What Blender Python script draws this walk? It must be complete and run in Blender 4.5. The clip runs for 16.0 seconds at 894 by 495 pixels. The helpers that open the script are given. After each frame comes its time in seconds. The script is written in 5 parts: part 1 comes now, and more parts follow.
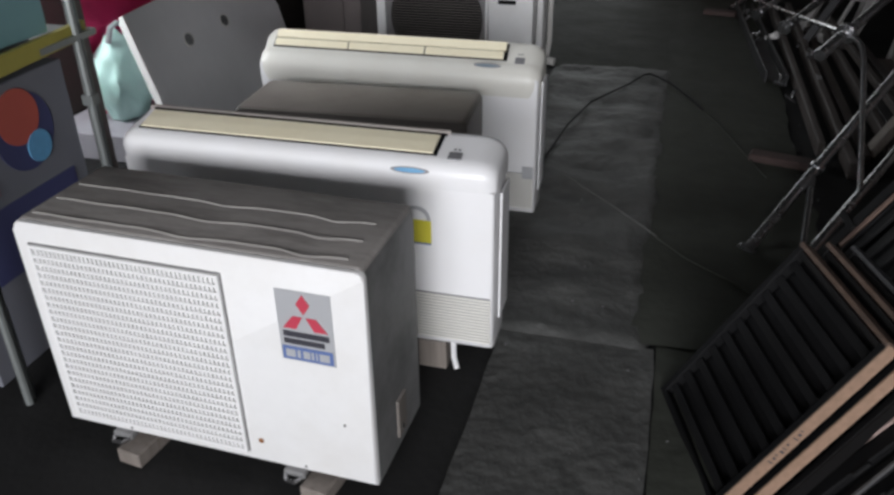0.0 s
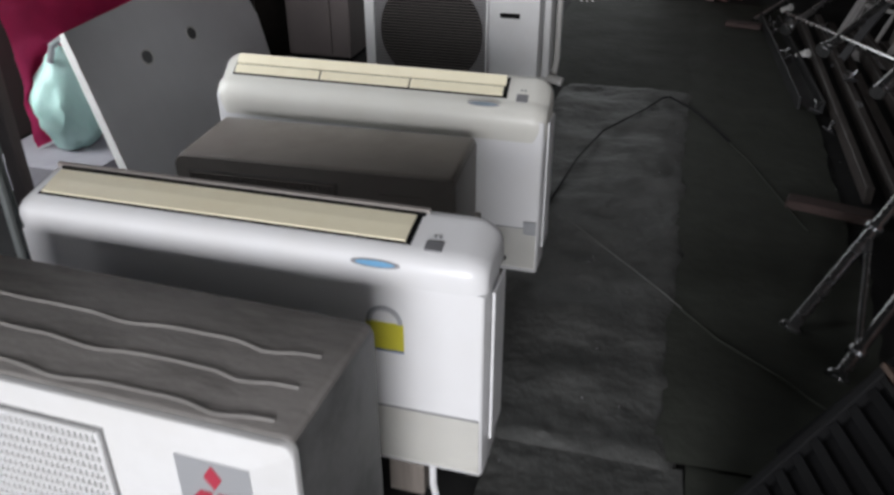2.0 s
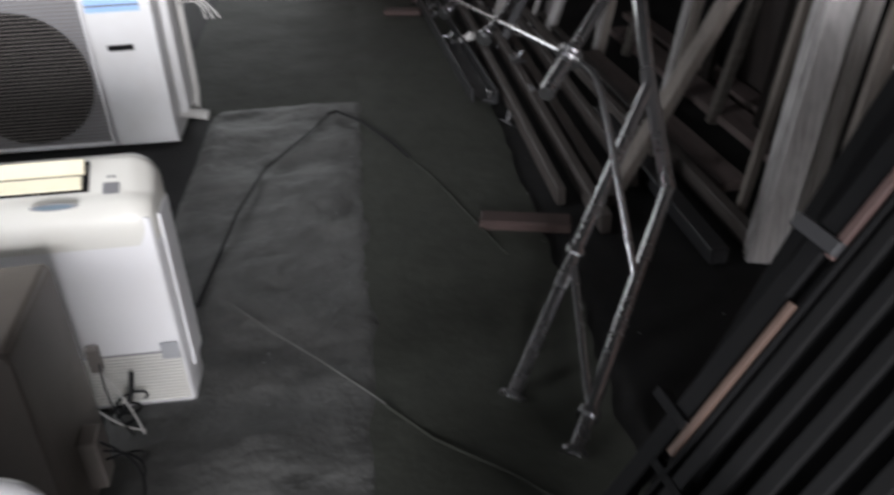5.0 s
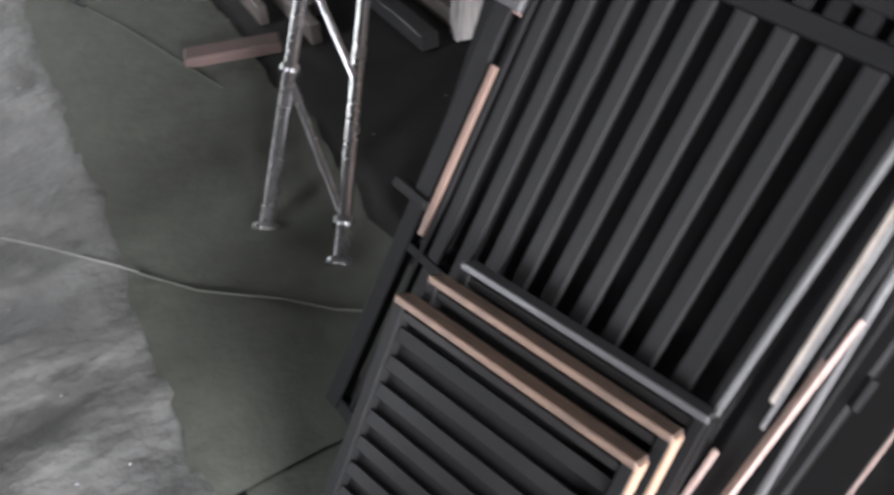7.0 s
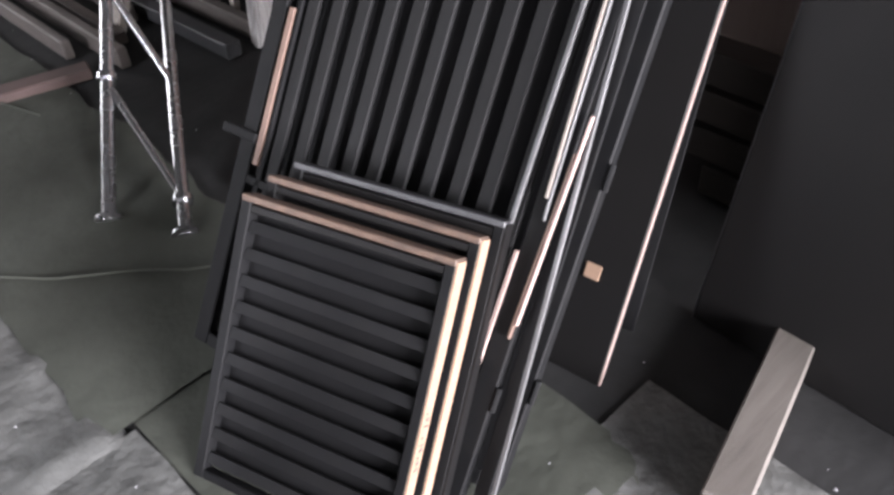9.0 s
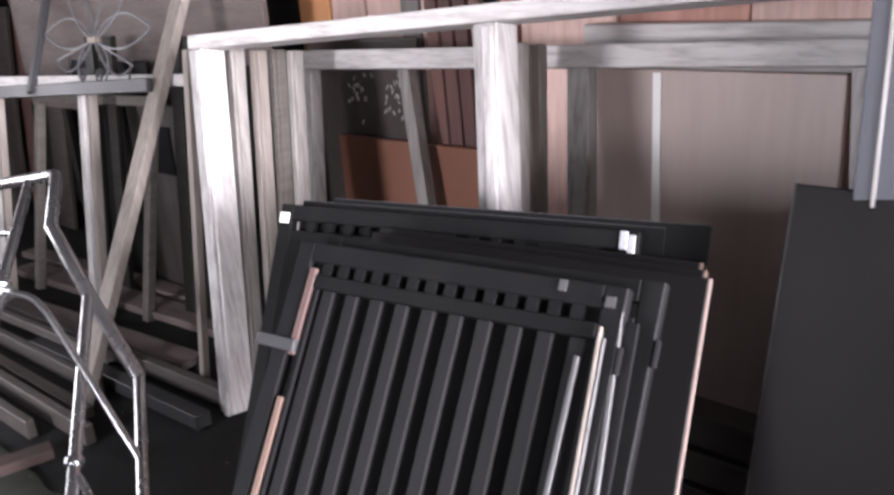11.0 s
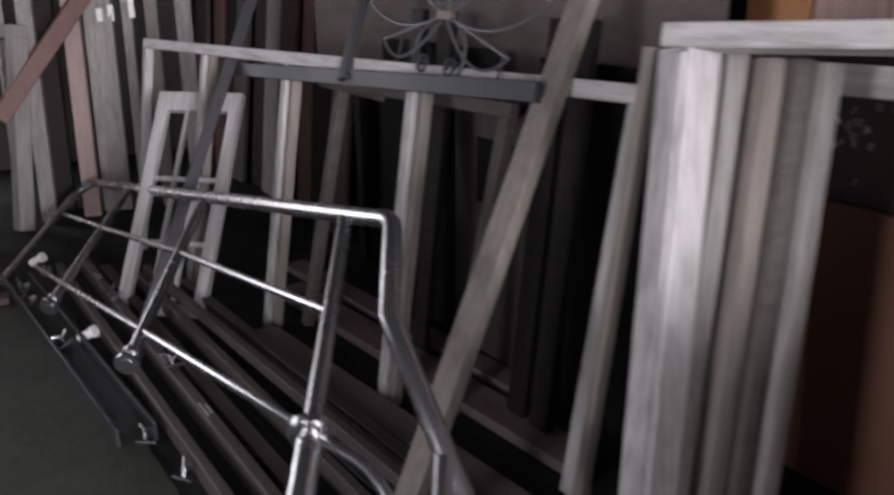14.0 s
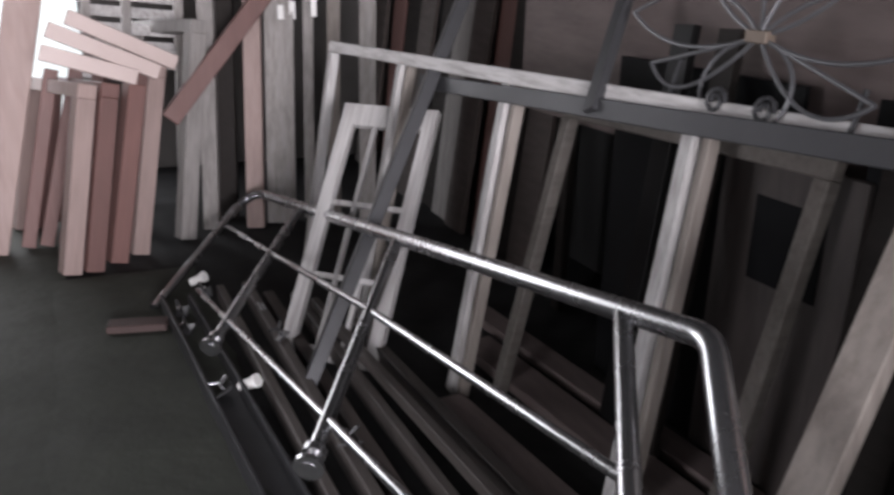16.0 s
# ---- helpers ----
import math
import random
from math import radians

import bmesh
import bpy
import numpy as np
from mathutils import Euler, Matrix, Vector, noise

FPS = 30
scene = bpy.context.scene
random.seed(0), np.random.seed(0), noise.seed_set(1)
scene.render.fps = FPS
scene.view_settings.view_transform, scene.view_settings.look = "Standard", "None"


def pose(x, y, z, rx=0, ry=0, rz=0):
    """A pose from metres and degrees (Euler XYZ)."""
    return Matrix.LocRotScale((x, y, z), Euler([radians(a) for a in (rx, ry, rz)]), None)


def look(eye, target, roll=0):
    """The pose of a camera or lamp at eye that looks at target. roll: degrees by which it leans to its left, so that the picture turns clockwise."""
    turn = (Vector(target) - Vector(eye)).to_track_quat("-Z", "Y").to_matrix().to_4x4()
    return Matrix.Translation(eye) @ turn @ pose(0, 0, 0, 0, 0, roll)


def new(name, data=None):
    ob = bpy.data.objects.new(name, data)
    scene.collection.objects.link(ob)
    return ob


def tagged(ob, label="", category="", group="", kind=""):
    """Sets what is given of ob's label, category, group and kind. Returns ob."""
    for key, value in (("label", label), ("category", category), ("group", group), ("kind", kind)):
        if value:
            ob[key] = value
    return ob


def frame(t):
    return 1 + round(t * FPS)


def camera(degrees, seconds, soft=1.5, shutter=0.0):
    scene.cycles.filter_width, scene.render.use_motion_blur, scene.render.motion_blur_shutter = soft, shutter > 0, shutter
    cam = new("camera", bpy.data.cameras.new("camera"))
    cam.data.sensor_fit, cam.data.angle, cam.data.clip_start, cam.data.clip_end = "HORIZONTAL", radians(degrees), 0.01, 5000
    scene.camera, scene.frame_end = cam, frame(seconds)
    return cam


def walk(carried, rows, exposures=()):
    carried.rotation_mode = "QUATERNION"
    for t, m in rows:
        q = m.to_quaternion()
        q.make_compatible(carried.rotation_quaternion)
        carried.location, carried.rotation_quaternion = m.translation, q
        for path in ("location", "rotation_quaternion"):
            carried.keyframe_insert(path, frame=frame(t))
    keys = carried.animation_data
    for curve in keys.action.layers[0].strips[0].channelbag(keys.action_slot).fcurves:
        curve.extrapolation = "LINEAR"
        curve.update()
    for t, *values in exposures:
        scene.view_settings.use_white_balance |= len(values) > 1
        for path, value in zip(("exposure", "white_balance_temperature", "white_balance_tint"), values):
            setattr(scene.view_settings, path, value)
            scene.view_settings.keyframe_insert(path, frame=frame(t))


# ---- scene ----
cam = camera(57.3, 16.0, soft=2.8, shutter=0.6)
# seconds, eye, target, roll
ROWS = [
    (0, (0.023, -0.032, 1.596), (-0.451, 1.642, 0.609), -0.8),
    (0.5, (-0.008, -0.007, 1.579), (-0.477, 1.668, 0.593), -0.6),
    (1, (-0.046, 0.11, 1.563), (-0.516, 1.783, 0.574), -0.5),
    (1.5, (-0.049, 0.36, 1.578), (-0.529, 2.024, 0.578), -0.5),
    (2, (-0.076, 0.535, 1.568), (-0.556, 2.199, 0.567), -0.2),
    (2.5, (-0.196, 0.789, 1.557), (-0.669, 2.454, 0.554), 0.2),
    (3, (-0.257, 0.982, 1.526), (-0.728, 2.647, 0.524), 0.2),
    (3.5, (-0.211, 1.057, 1.513), (-0.652, 2.736, 0.52), -0.5),
    (4, (-0.101, 1.134, 1.489), (-0.408, 2.846, 0.501), -1.1),
    (4.5, (0.032, 1.249, 1.503), (-0.029, 2.989, 0.519), -1.5),
    (6.8, (0.12, 1.283, 1.525), (0.691, 2.568, 0.103), -3.6),
    (7, (0.111, 1.248, 1.491), (0.734, 2.526, 0.084), -4.3),
    (7.5, (0.031, 1.143, 1.44), (0.842, 2.354, 0.071), -4.9),
    (8, (-0.104, 0.979, 1.397), (0.821, 2.142, 0.059), -4.1),
    (8.2, (-0.14, 0.933, 1.414), (0.806, 2.075, 0.072), -4.2),
    (10.3, (-0.146, 0.873, 1.46), (1.097, 2.096, 0.481), -3.8),
    (10.5, (-0.151, 0.891, 1.477), (1.149, 2.141, 0.612), -4.0),
    (11, (-0.172, 0.963, 1.552), (1.233, 2.234, 0.912), -4.1),
    (11.5, (-0.06, 1.129, 1.543), (1.346, 2.403, 0.911), -3.8),
    (12, (0.013, 1.31, 1.56), (1.399, 2.605, 0.925), -3.1),
    (12.5, (0.009, 1.544, 1.543), (1.349, 2.891, 0.918), -2.0),
    (13, (0.123, 1.885, 1.514), (1.347, 3.339, 0.891), -1.5),
    (13.5, (0.185, 2.155, 1.51), (1.305, 3.682, 0.866), -1.0),
    (14, (0.177, 2.489, 1.501), (1.229, 4.062, 0.855), -0.5),
    (14.5, (0.137, 2.793, 1.484), (1.175, 4.379, 0.843), -0.2),
    (15, (0.122, 2.938, 1.471), (1.123, 4.549, 0.835), 0.4),
    (15.5, (0.198, 3.15, 1.476), (1.102, 4.816, 0.837), 1.1),
    (16, (0.209, 3.235, 1.489), (0.994, 4.96, 0.849), 1.4),
]
EXPOSURES = [(0.0, 0.0, 6500, 12), (3.2, 0.0, 6500, 13), (4.7, 0.55, 6500, 14), (6.8, 2.75, 6500, 14), (8.2, 2.75, 6500, 15), (10.5, 2.75, 6500, 21), (11.1, 2.75, 6500, 21), (11.6, 2.4, 6500, 21), (12.5, 2.2, 6500, 21), (13.3, 1.45, 6500, 21), (14.0, 1.36, 6500, 21), (14.7, 1.48, 6500, 20), (16.0, 1.75, 6500, 19)]
walk(cam, [(t, look(eye, target, roll)) for t, eye, target, roll in ROWS], exposures=EXPOSURES)

# ---- light ----
world = bpy.data.worlds.new("world")
scene.world = world
world.use_nodes = True
wn = world.node_tree
sky = wn.nodes.new("ShaderNodeTexSky")
sky.sky_type, sky.sun_disc = "NISHITA", False
sky.sun_elevation, sky.sun_rotation = radians(50), radians(160)
wn.links.new(sky.outputs[0], wn.nodes["Background"].inputs[0])
wn.nodes["Background"].inputs[1].default_value = 0.1

sun = new("sun", bpy.data.lights.new("sun", "SUN"))
sun.data.energy, sun.data.angle, sun.data.color = 1.0, radians(12), (1, 0.96, 0.9)
sun.matrix_world = look((2, -6, 9), (0, 0, 0))


def opening_light(name, eye, target, w, h, watts, color=(1, 1, 1)):
    lamp = new(name, bpy.data.lights.new(name, "AREA"))
    lamp.data.shape, lamp.data.size, lamp.data.size_y = "RECTANGLE", w, h
    lamp.data.energy, lamp.data.color = watts, color
    lamp.matrix_world = look(eye, target)
    return lamp


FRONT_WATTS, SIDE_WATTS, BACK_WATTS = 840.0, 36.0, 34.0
opening_light("shopfront_daylight", (0.7, -6.55, 2.15), (0.5, 2, 1.2), 5.0, 2.5, FRONT_WATTS, (0.97, 0.98, 1.0))
# added lamp in an unseen side opening, lifts the frames along the wall
opening_light("added_side_light", (-5.45, -3.5, 1.2), (2, 0.6, 1.15), 2.8, 1.1, SIDE_WATTS, (0.97, 0.98, 1.0))
opening_light("rear_window_daylight", (-1.15, 9.85, 1.4), (-1.9, 4, 0.7), 2.8, 2.4, BACK_WATTS, (0.95, 0.99, 1.0))

# added lamp, no such window known: brightens the bag, cloth and board
opening_light("added_left_light", (-3.22, 2.6, 1.45), (-1.6, 3.3, 0.5), 0.75, 1.4, 38.0, (0.93, 0.97, 1.0))

# ---- materials ----


def mat(name, base, rough=0.6, metal=0.0, grain=0.0, scale=8.0, stain=None, stain_amt=0.0, stain_scale=3.0, bump=0.0, bump_scale=60.0, stretch=(1, 1, 1), rand=0.0, spec=0.5):
    """A painted, wooden or metal surface: base colour with fine grain, larger stains, bump and a random shift per piece."""
    m = bpy.data.materials.new(name)
    m.use_nodes = True
    t = m.node_tree
    n, l = t.nodes, t.links
    b = n["Principled BSDF"]
    b.inputs["Roughness"].default_value = rough
    b.inputs["Metallic"].default_value = metal
    b.inputs["Specular IOR Level"].default_value = spec
    co = n.new("ShaderNodeTexCoord")
    mp = n.new("ShaderNodeMapping")
    mp.inputs["Scale"].default_value = stretch
    l.new(co.outputs["Object"], mp.inputs["Vector"])
    fine = n.new("ShaderNodeTexNoise")
    fine.inputs["Scale"].default_value, fine.inputs["Detail"].default_value = scale, 6
    l.new(mp.outputs[0], fine.inputs["Vector"])
    mix = n.new("ShaderNodeMix")
    mix.data_type = "RGBA"
    lo = tuple(max(0, c * (1 - grain)) for c in base)
    hi = tuple(min(1, c * (1 + grain)) for c in base)
    mix.inputs[6].default_value, mix.inputs[7].default_value = (*lo, 1), (*hi, 1)
    l.new(fine.outputs["Fac"], mix.inputs[0])
    out = mix.outputs[2]
    if stain:
        big = n.new("ShaderNodeTexNoise")
        big.inputs["Scale"].default_value, big.inputs["Detail"].default_value = stain_scale, 8
        big.inputs["Roughness"].default_value = 0.65
        l.new(mp.outputs[0], big.inputs["Vector"])
        ramp = n.new("ShaderNodeMapRange")
        ramp.inputs["From Min"].default_value, ramp.inputs["From Max"].default_value = 0.45, 0.75
        ramp.inputs["To Max"].default_value = stain_amt
        l.new(big.outputs["Fac"], ramp.inputs["Value"])
        mx = n.new("ShaderNodeMix")
        mx.data_type = "RGBA"
        mx.inputs[7].default_value = (*stain, 1)
        l.new(ramp.outputs[0], mx.inputs[0])
        l.new(out, mx.inputs[6])
        out = mx.outputs[2]
        rr = n.new("ShaderNodeMapRange")
        rr.inputs["To Min"].default_value, rr.inputs["To Max"].default_value = max(0.05, rough - 0.12), min(1, rough + 0.15)
        l.new(big.outputs["Fac"], rr.inputs["Value"])
        l.new(rr.outputs[0], b.inputs["Roughness"])
    if rand:
        oi = n.new("ShaderNodeObjectInfo")
        mr = n.new("ShaderNodeMapRange")
        mr.inputs["To Min"].default_value, mr.inputs["To Max"].default_value = 1 - rand, 1 + rand
        l.new(oi.outputs["Random"], mr.inputs["Value"])
        hs = n.new("ShaderNodeHueSaturation")
        l.new(mr.outputs[0], hs.inputs["Value"])
        l.new(out, hs.inputs["Color"])
        out = hs.outputs[0]
    l.new(out, b.inputs["Base Color"])
    if bump:
        bn = n.new("ShaderNodeTexNoise")
        bn.inputs["Scale"].default_value, bn.inputs["Detail"].default_value = bump_scale, 5
        l.new(mp.outputs[0], bn.inputs["Vector"])
        bp = n.new("ShaderNodeBump")
        bp.inputs["Strength"].default_value, bp.inputs["Distance"].default_value = bump, 0.01
        l.new(bn.outputs["Fac"], bp.inputs["Height"])
        l.new(bp.outputs[0], b.inputs["Normal"])
    return m


white_paint = mat("white_enamel", (0.7, 0.7, 0.7), 0.45, grain=0.03, scale=30, stain=(0.5, 0.47, 0.42), stain_amt=0.25, stain_scale=4, bump=0.05, bump_scale=200)
white_plastic = mat("white_plastic", (0.76, 0.76, 0.77), 0.32, grain=0.02, scale=20, stain=(0.55, 0.52, 0.46), stain_amt=0.18, stain_scale=5)
aged_plastic = mat("aged_plastic", (0.70, 0.69, 0.64), 0.36, grain=0.03, scale=20, stain=(0.5, 0.46, 0.38), stain_amt=0.25, stain_scale=5)
cream_plastic = mat("cream_plastic", (0.8, 0.74, 0.56), 0.4, grain=0.04, scale=25, stain=(0.62, 0.52, 0.33), stain_amt=0.3, stain_scale=6)
dusty_top = mat("dusty_steel_top", (0.33, 0.31, 0.295), 0.6, grain=0.15, scale=14, stain=(0.13, 0.12, 0.115), stain_amt=0.8, stain_scale=5, bump=0.15, bump_scale=40, stretch=(1, 4, 1))
# grey with darker blotches, also on feet and screws
side_steel = mat("blotchy_side_steel", (0.2, 0.2, 0.2), 0.5, grain=0.15, scale=12, stain=(0.04, 0.04, 0.04), stain_amt=0.7, stain_scale=4, bump=0.1, bump_scale=60)
# grime over a base darkened for the shadow on the second unit
grimy_dark_case = mat("grimy_darkened_casing", (0.19, 0.17, 0.155), 0.5, grain=0.12, scale=12, stain=(0.1, 0.09, 0.08), stain_amt=0.8, stain_scale=3, bump=0.08)
# near-black stand-in for the shade inside slots, mouths and gaps
dark_inside = mat("painted_interior_shade", (0.006, 0.006, 0.0065), 0.8, grain=0.3, spec=0.1)
fin_metal = mat("aluminium_fins", (0.07, 0.07, 0.073), 0.6, 0.0, grain=0.3, scale=6, stain=(0.05, 0.05, 0.05), stain_amt=0.6, stain_scale=3)
grille_wire = mat("grille_plastic", (0.72, 0.72, 0.72), 0.45, grain=0.03)
grey_plate = mat("grey_plate", (0.22, 0.22, 0.23), 0.4, 0.2, grain=0.05)
silver_plate = mat("silver_sticker", (0.46, 0.47, 0.49), 0.35, 0.3, grain=0.05)
red_ink = mat("red_ink", (0.43, 0.045, 0.075), 0.45, grain=0.05)
dark_ink = mat("dark_ink", (0.035, 0.035, 0.045), 0.5, grain=0.05)
blue_ink = mat("blue_ink", (0.10, 0.15, 0.32), 0.45, grain=0.05)
badge_blue = mat("badge_blue", (0.12, 0.33, 0.55), 0.3, grain=0.15, scale=40)
yellow_paper = mat("yellow_paper", (0.55, 0.50, 0.04), 0.6, grain=0.1, scale=30)
pale_blue = mat("pale_blue_label", (0.30, 0.48, 0.80), 0.5, grain=0.1)
worn_edge = mat("worn_pale_steel", (0.068, 0.068, 0.07), 0.45, 0.2, grain=0.3, scale=14, stain=(0.06, 0.06, 0.06), stain_amt=0.5, stain_scale=9)
stainless = mat("stainless_tube", (0.42, 0.42, 0.43), 0.25, 0.96, grain=0.05, scale=20, stain=(0.32, 0.31, 0.3), stain_amt=0.3, stain_scale=4)
dull_steel = mat("dull_grey_steel", (0.04, 0.04, 0.0425), 0.45, 0.1, grain=0.1, scale=18, stain=(0.03, 0.03, 0.031), stain_amt=0.6, rand=0.1, spec=0.3)
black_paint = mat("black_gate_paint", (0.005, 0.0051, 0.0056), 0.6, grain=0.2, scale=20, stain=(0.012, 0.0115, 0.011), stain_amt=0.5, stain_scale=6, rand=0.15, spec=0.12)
slat_black = mat("charcoal_slat_paint", (0.0098, 0.0099, 0.0103), 0.65, grain=0.15, scale=25, stain=(0.013, 0.0125, 0.012), stain_amt=0.4, stain_scale=7, rand=0.12, spec=0.15)
charcoal = mat("charcoal_board", (0.0068, 0.0064, 0.0064), 0.5, grain=0.12, scale=12, stain=(0.005, 0.005, 0.0055), stain_amt=0.6, stain_scale=3, spec=0.12)
bare_wood = mat("bare_pine_edge", (0.24, 0.155, 0.108), 0.6, grain=0.25, scale=5, stretch=(2, 14, 14), stain=(0.17, 0.105, 0.065), stain_amt=0.4, rand=0.08)
grey_wood = mat("weathered_grey_wood", (0.25, 0.232, 0.22), 0.7, grain=0.28, scale=4, stretch=(14, 14, 1.2), stain=(0.1, 0.088, 0.08), stain_amt=0.7, stain_scale=3, bump=0.25, bump_scale=20, rand=0.2)
pale_frame = mat("pale_primed_timber", (0.46, 0.445, 0.435), 0.6, grain=0.2, scale=4, stretch=(16, 16, 0.7), stain=(0.16, 0.14, 0.13), stain_amt=0.85, stain_scale=3.2, bump=0.12, bump_scale=25, rand=0.15)
pale_head = mat("pale_primed_head", (0.46, 0.445, 0.435), 0.6, grain=0.16, scale=4, stretch=(12, 1, 12), stain=(0.15, 0.13, 0.12), stain_amt=0.75, stain_scale=3.5, bump=0.12, bump_scale=25, rand=0.1)
raw_plank = mat("raw_pink_plank", (0.70, 0.50, 0.44), 0.65, grain=0.2, scale=4, stretch=(10, 10, 1), stain=(0.36, 0.19, 0.14), stain_amt=0.6, stain_scale=3, rand=0.22, bump=0.1)
tan_plank = mat("sawn_tan_plank", (0.2, 0.175, 0.155), 0.7, grain=0.25, scale=4, stretch=(12, 12, 0.8), stain=(0.1, 0.08, 0.068), stain_amt=0.6, stain_scale=3, bump=0.2, bump_scale=25, rand=0.15)
red_wood = mat("reddish_hardwood", (0.115, 0.055, 0.047), 0.6, grain=0.25, scale=4, stretch=(10, 10, 1), stain=(0.09, 0.045, 0.04), stain_amt=0.5, rand=0.25, bump=0.1)
faded_pink = mat("faded_pink_edge", (0.085, 0.05, 0.045), 0.6, grain=0.25, scale=8, stretch=(8, 2, 2), stain=(0.08, 0.05, 0.045), stain_amt=0.5)
pink_wood = mat("pinkish_raw_timber", (0.28, 0.205, 0.185), 0.65, grain=0.2, scale=4, stretch=(10, 10, 1), stain=(0.18, 0.12, 0.105), stain_amt=0.5, rand=0.22, bump=0.1)
orange_board = mat("bright_orange_plank", (0.62, 0.30, 0.14), 0.5, grain=0.2, scale=3, stretch=(6, 6, 1), stain=(0.5, 0.22, 0.1), stain_amt=0.4, rand=0.05)
pink_red = mat("pinkish_red_board", (0.5, 0.26, 0.21), 0.55, grain=0.2, scale=4, stretch=(10, 10, 1), stain=(0.33, 0.15, 0.12), stain_amt=0.6, stain_scale=2.5, rand=0.15)
orange_wood = mat("orange_veneer", (0.19, 0.082, 0.052), 0.5, grain=0.2, scale=3, stretch=(6, 1.5, 8), stain=(0.16, 0.066, 0.042), stain_amt=0.5)
hatch_brown = mat("dark_stained_board", (0.042, 0.034, 0.031), 0.6, grain=0.25, scale=5, stretch=(8, 8, 1.5), stain=(0.022, 0.018, 0.017), stain_amt=0.6)
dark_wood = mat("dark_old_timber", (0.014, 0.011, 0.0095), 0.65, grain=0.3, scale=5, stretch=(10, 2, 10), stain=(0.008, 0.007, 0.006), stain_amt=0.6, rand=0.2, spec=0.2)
pale_panel = mat("pale_veneer_panel", (0.40, 0.32, 0.295), 0.42, grain=0.06, scale=5, stretch=(1, 8, 1), stain=(0.34, 0.26, 0.235), stain_amt=0.5, stain_scale=2)
carved_wood = mat("carved_dark_panel", (0.055, 0.045, 0.042), 0.4, grain=0.3, scale=14, bump=0.3, bump_scale=25)
blue_grey = mat("blue_grey_paint", (0.06, 0.063, 0.078), 0.55, grain=0.08, scale=8, stain=(0.04, 0.04, 0.048), stain_amt=0.4)
board_grey = mat("grey_laminate_board", (0.8, 0.8, 0.82), 0.5, grain=0.04, scale=10, stain=(0.68, 0.68, 0.7), stain_amt=0.4, stain_scale=2)
board_edge = mat("chipped_board_edge", (0.75, 0.74, 0.72), 0.6, grain=0.1)
teal_cloth = mat("teal_plastic_bag", (0.5, 0.76, 0.7), 0.4, grain=0.12, scale=8, stain=(0.6, 0.74, 0.71), stain_amt=0.5, stain_scale=6, bump=0.3, bump_scale=14)
magenta_cloth = mat("magenta_cloth", (0.72, 0.03, 0.15), 0.75, grain=0.15, scale=10, bump=0.3, bump_scale=12)
rack_steel = mat("rack_grey_steel", (0.25, 0.27, 0.265), 0.4, 0.5, grain=0.1, scale=15, stain=(0.12, 0.12, 0.12), stain_amt=0.4)
yellow_rail = mat("dull_yellow_rail", (0.36, 0.32, 0.06), 0.55, grain=0.1, stain=(0.2, 0.17, 0.05), stain_amt=0.4)
bluegreen_box = mat("blue_green_carton", (0.16, 0.30, 0.32), 0.6, grain=0.1)
pale_card = mat("greyish_carton", (0.36, 0.35, 0.38), 0.6, grain=0.06, stain=(0.22, 0.21, 0.24), stain_amt=0.6)
white_card = mat("printed_carton", (0.15, 0.155, 0.18), 0.6, grain=0.06, stain=(0.15, 0.15, 0.17), stain_amt=0.4)
orange_ink = mat("orange_red_ink", (0.4, 0.08, 0.06), 0.6, grain=0.08)
navy_ink = mat("navy_ink", (0.045, 0.05, 0.13), 0.6, grain=0.1)
brown_cabinet = mat("brown_grey_cabinet", (0.17, 0.145, 0.14), 0.55, grain=0.1, stain=(0.08, 0.07, 0.065), stain_amt=0.6, stain_scale=2)
pink_label = mat("faded_pink_label", (0.34, 0.26, 0.25), 0.6, grain=0.05)
faded_red = mat("faded_red_brown", (0.05, 0.029, 0.026), 0.7, grain=0.3, scale=9, stain=(0.05, 0.035, 0.03), stain_amt=0.6)
brown_edge = mat("stained_brown_edge", (0.12, 0.075, 0.058), 0.55, grain=0.25, scale=8, stretch=(8, 2, 2), stain=(0.2, 0.13, 0.095), stain_amt=0.5)
dusty_beam = mat("dusty_brown_beam", (0.072, 0.061, 0.056), 0.6, grain=0.35, scale=5, stretch=(8, 1.5, 8), stain=(0.04, 0.034, 0.031), stain_amt=0.6, rand=0.2, bump=0.15)
rose_board = mat("faded_rose_brown_board", (0.125, 0.096, 0.09), 0.7, grain=0.25, scale=4, stretch=(6, 1.2, 6), stain=(0.07, 0.054, 0.05), stain_amt=0.6, bump=0.1)
stained_edge = mat("stained_cap_wood", (0.09, 0.056, 0.04), 0.6, grain=0.4, scale=12, stretch=(2, 6, 6), stain=(0.02, 0.016, 0.015), stain_amt=0.85, stain_scale=9, bump=0.15)
brown_board = mat("old_brown_board", (0.055, 0.042, 0.037), 0.7, grain=0.3, scale=5, stretch=(8, 1.5, 8), stain=(0.035, 0.028, 0.025), stain_amt=0.6, bump=0.15)
cable_black = mat("black_rubber", (0.012, 0.012, 0.013), 0.5, grain=0.1, spec=0.1)
string_grey = mat("pale_string", (0.09, 0.09, 0.085), 0.8)
brass = mat("dull_brass", (0.15, 0.115, 0.09), 0.5, 0.3, grain=0.1, scale=30)
rust = mat("rust_spot", (0.2, 0.085, 0.03), 0.8, grain=0.4, scale=60)
brown_silver = mat("brown_silver_bar", (0.5, 0.46, 0.43), 0.28, 0.5, grain=0.15, scale=12, stretch=(1, 6, 6))
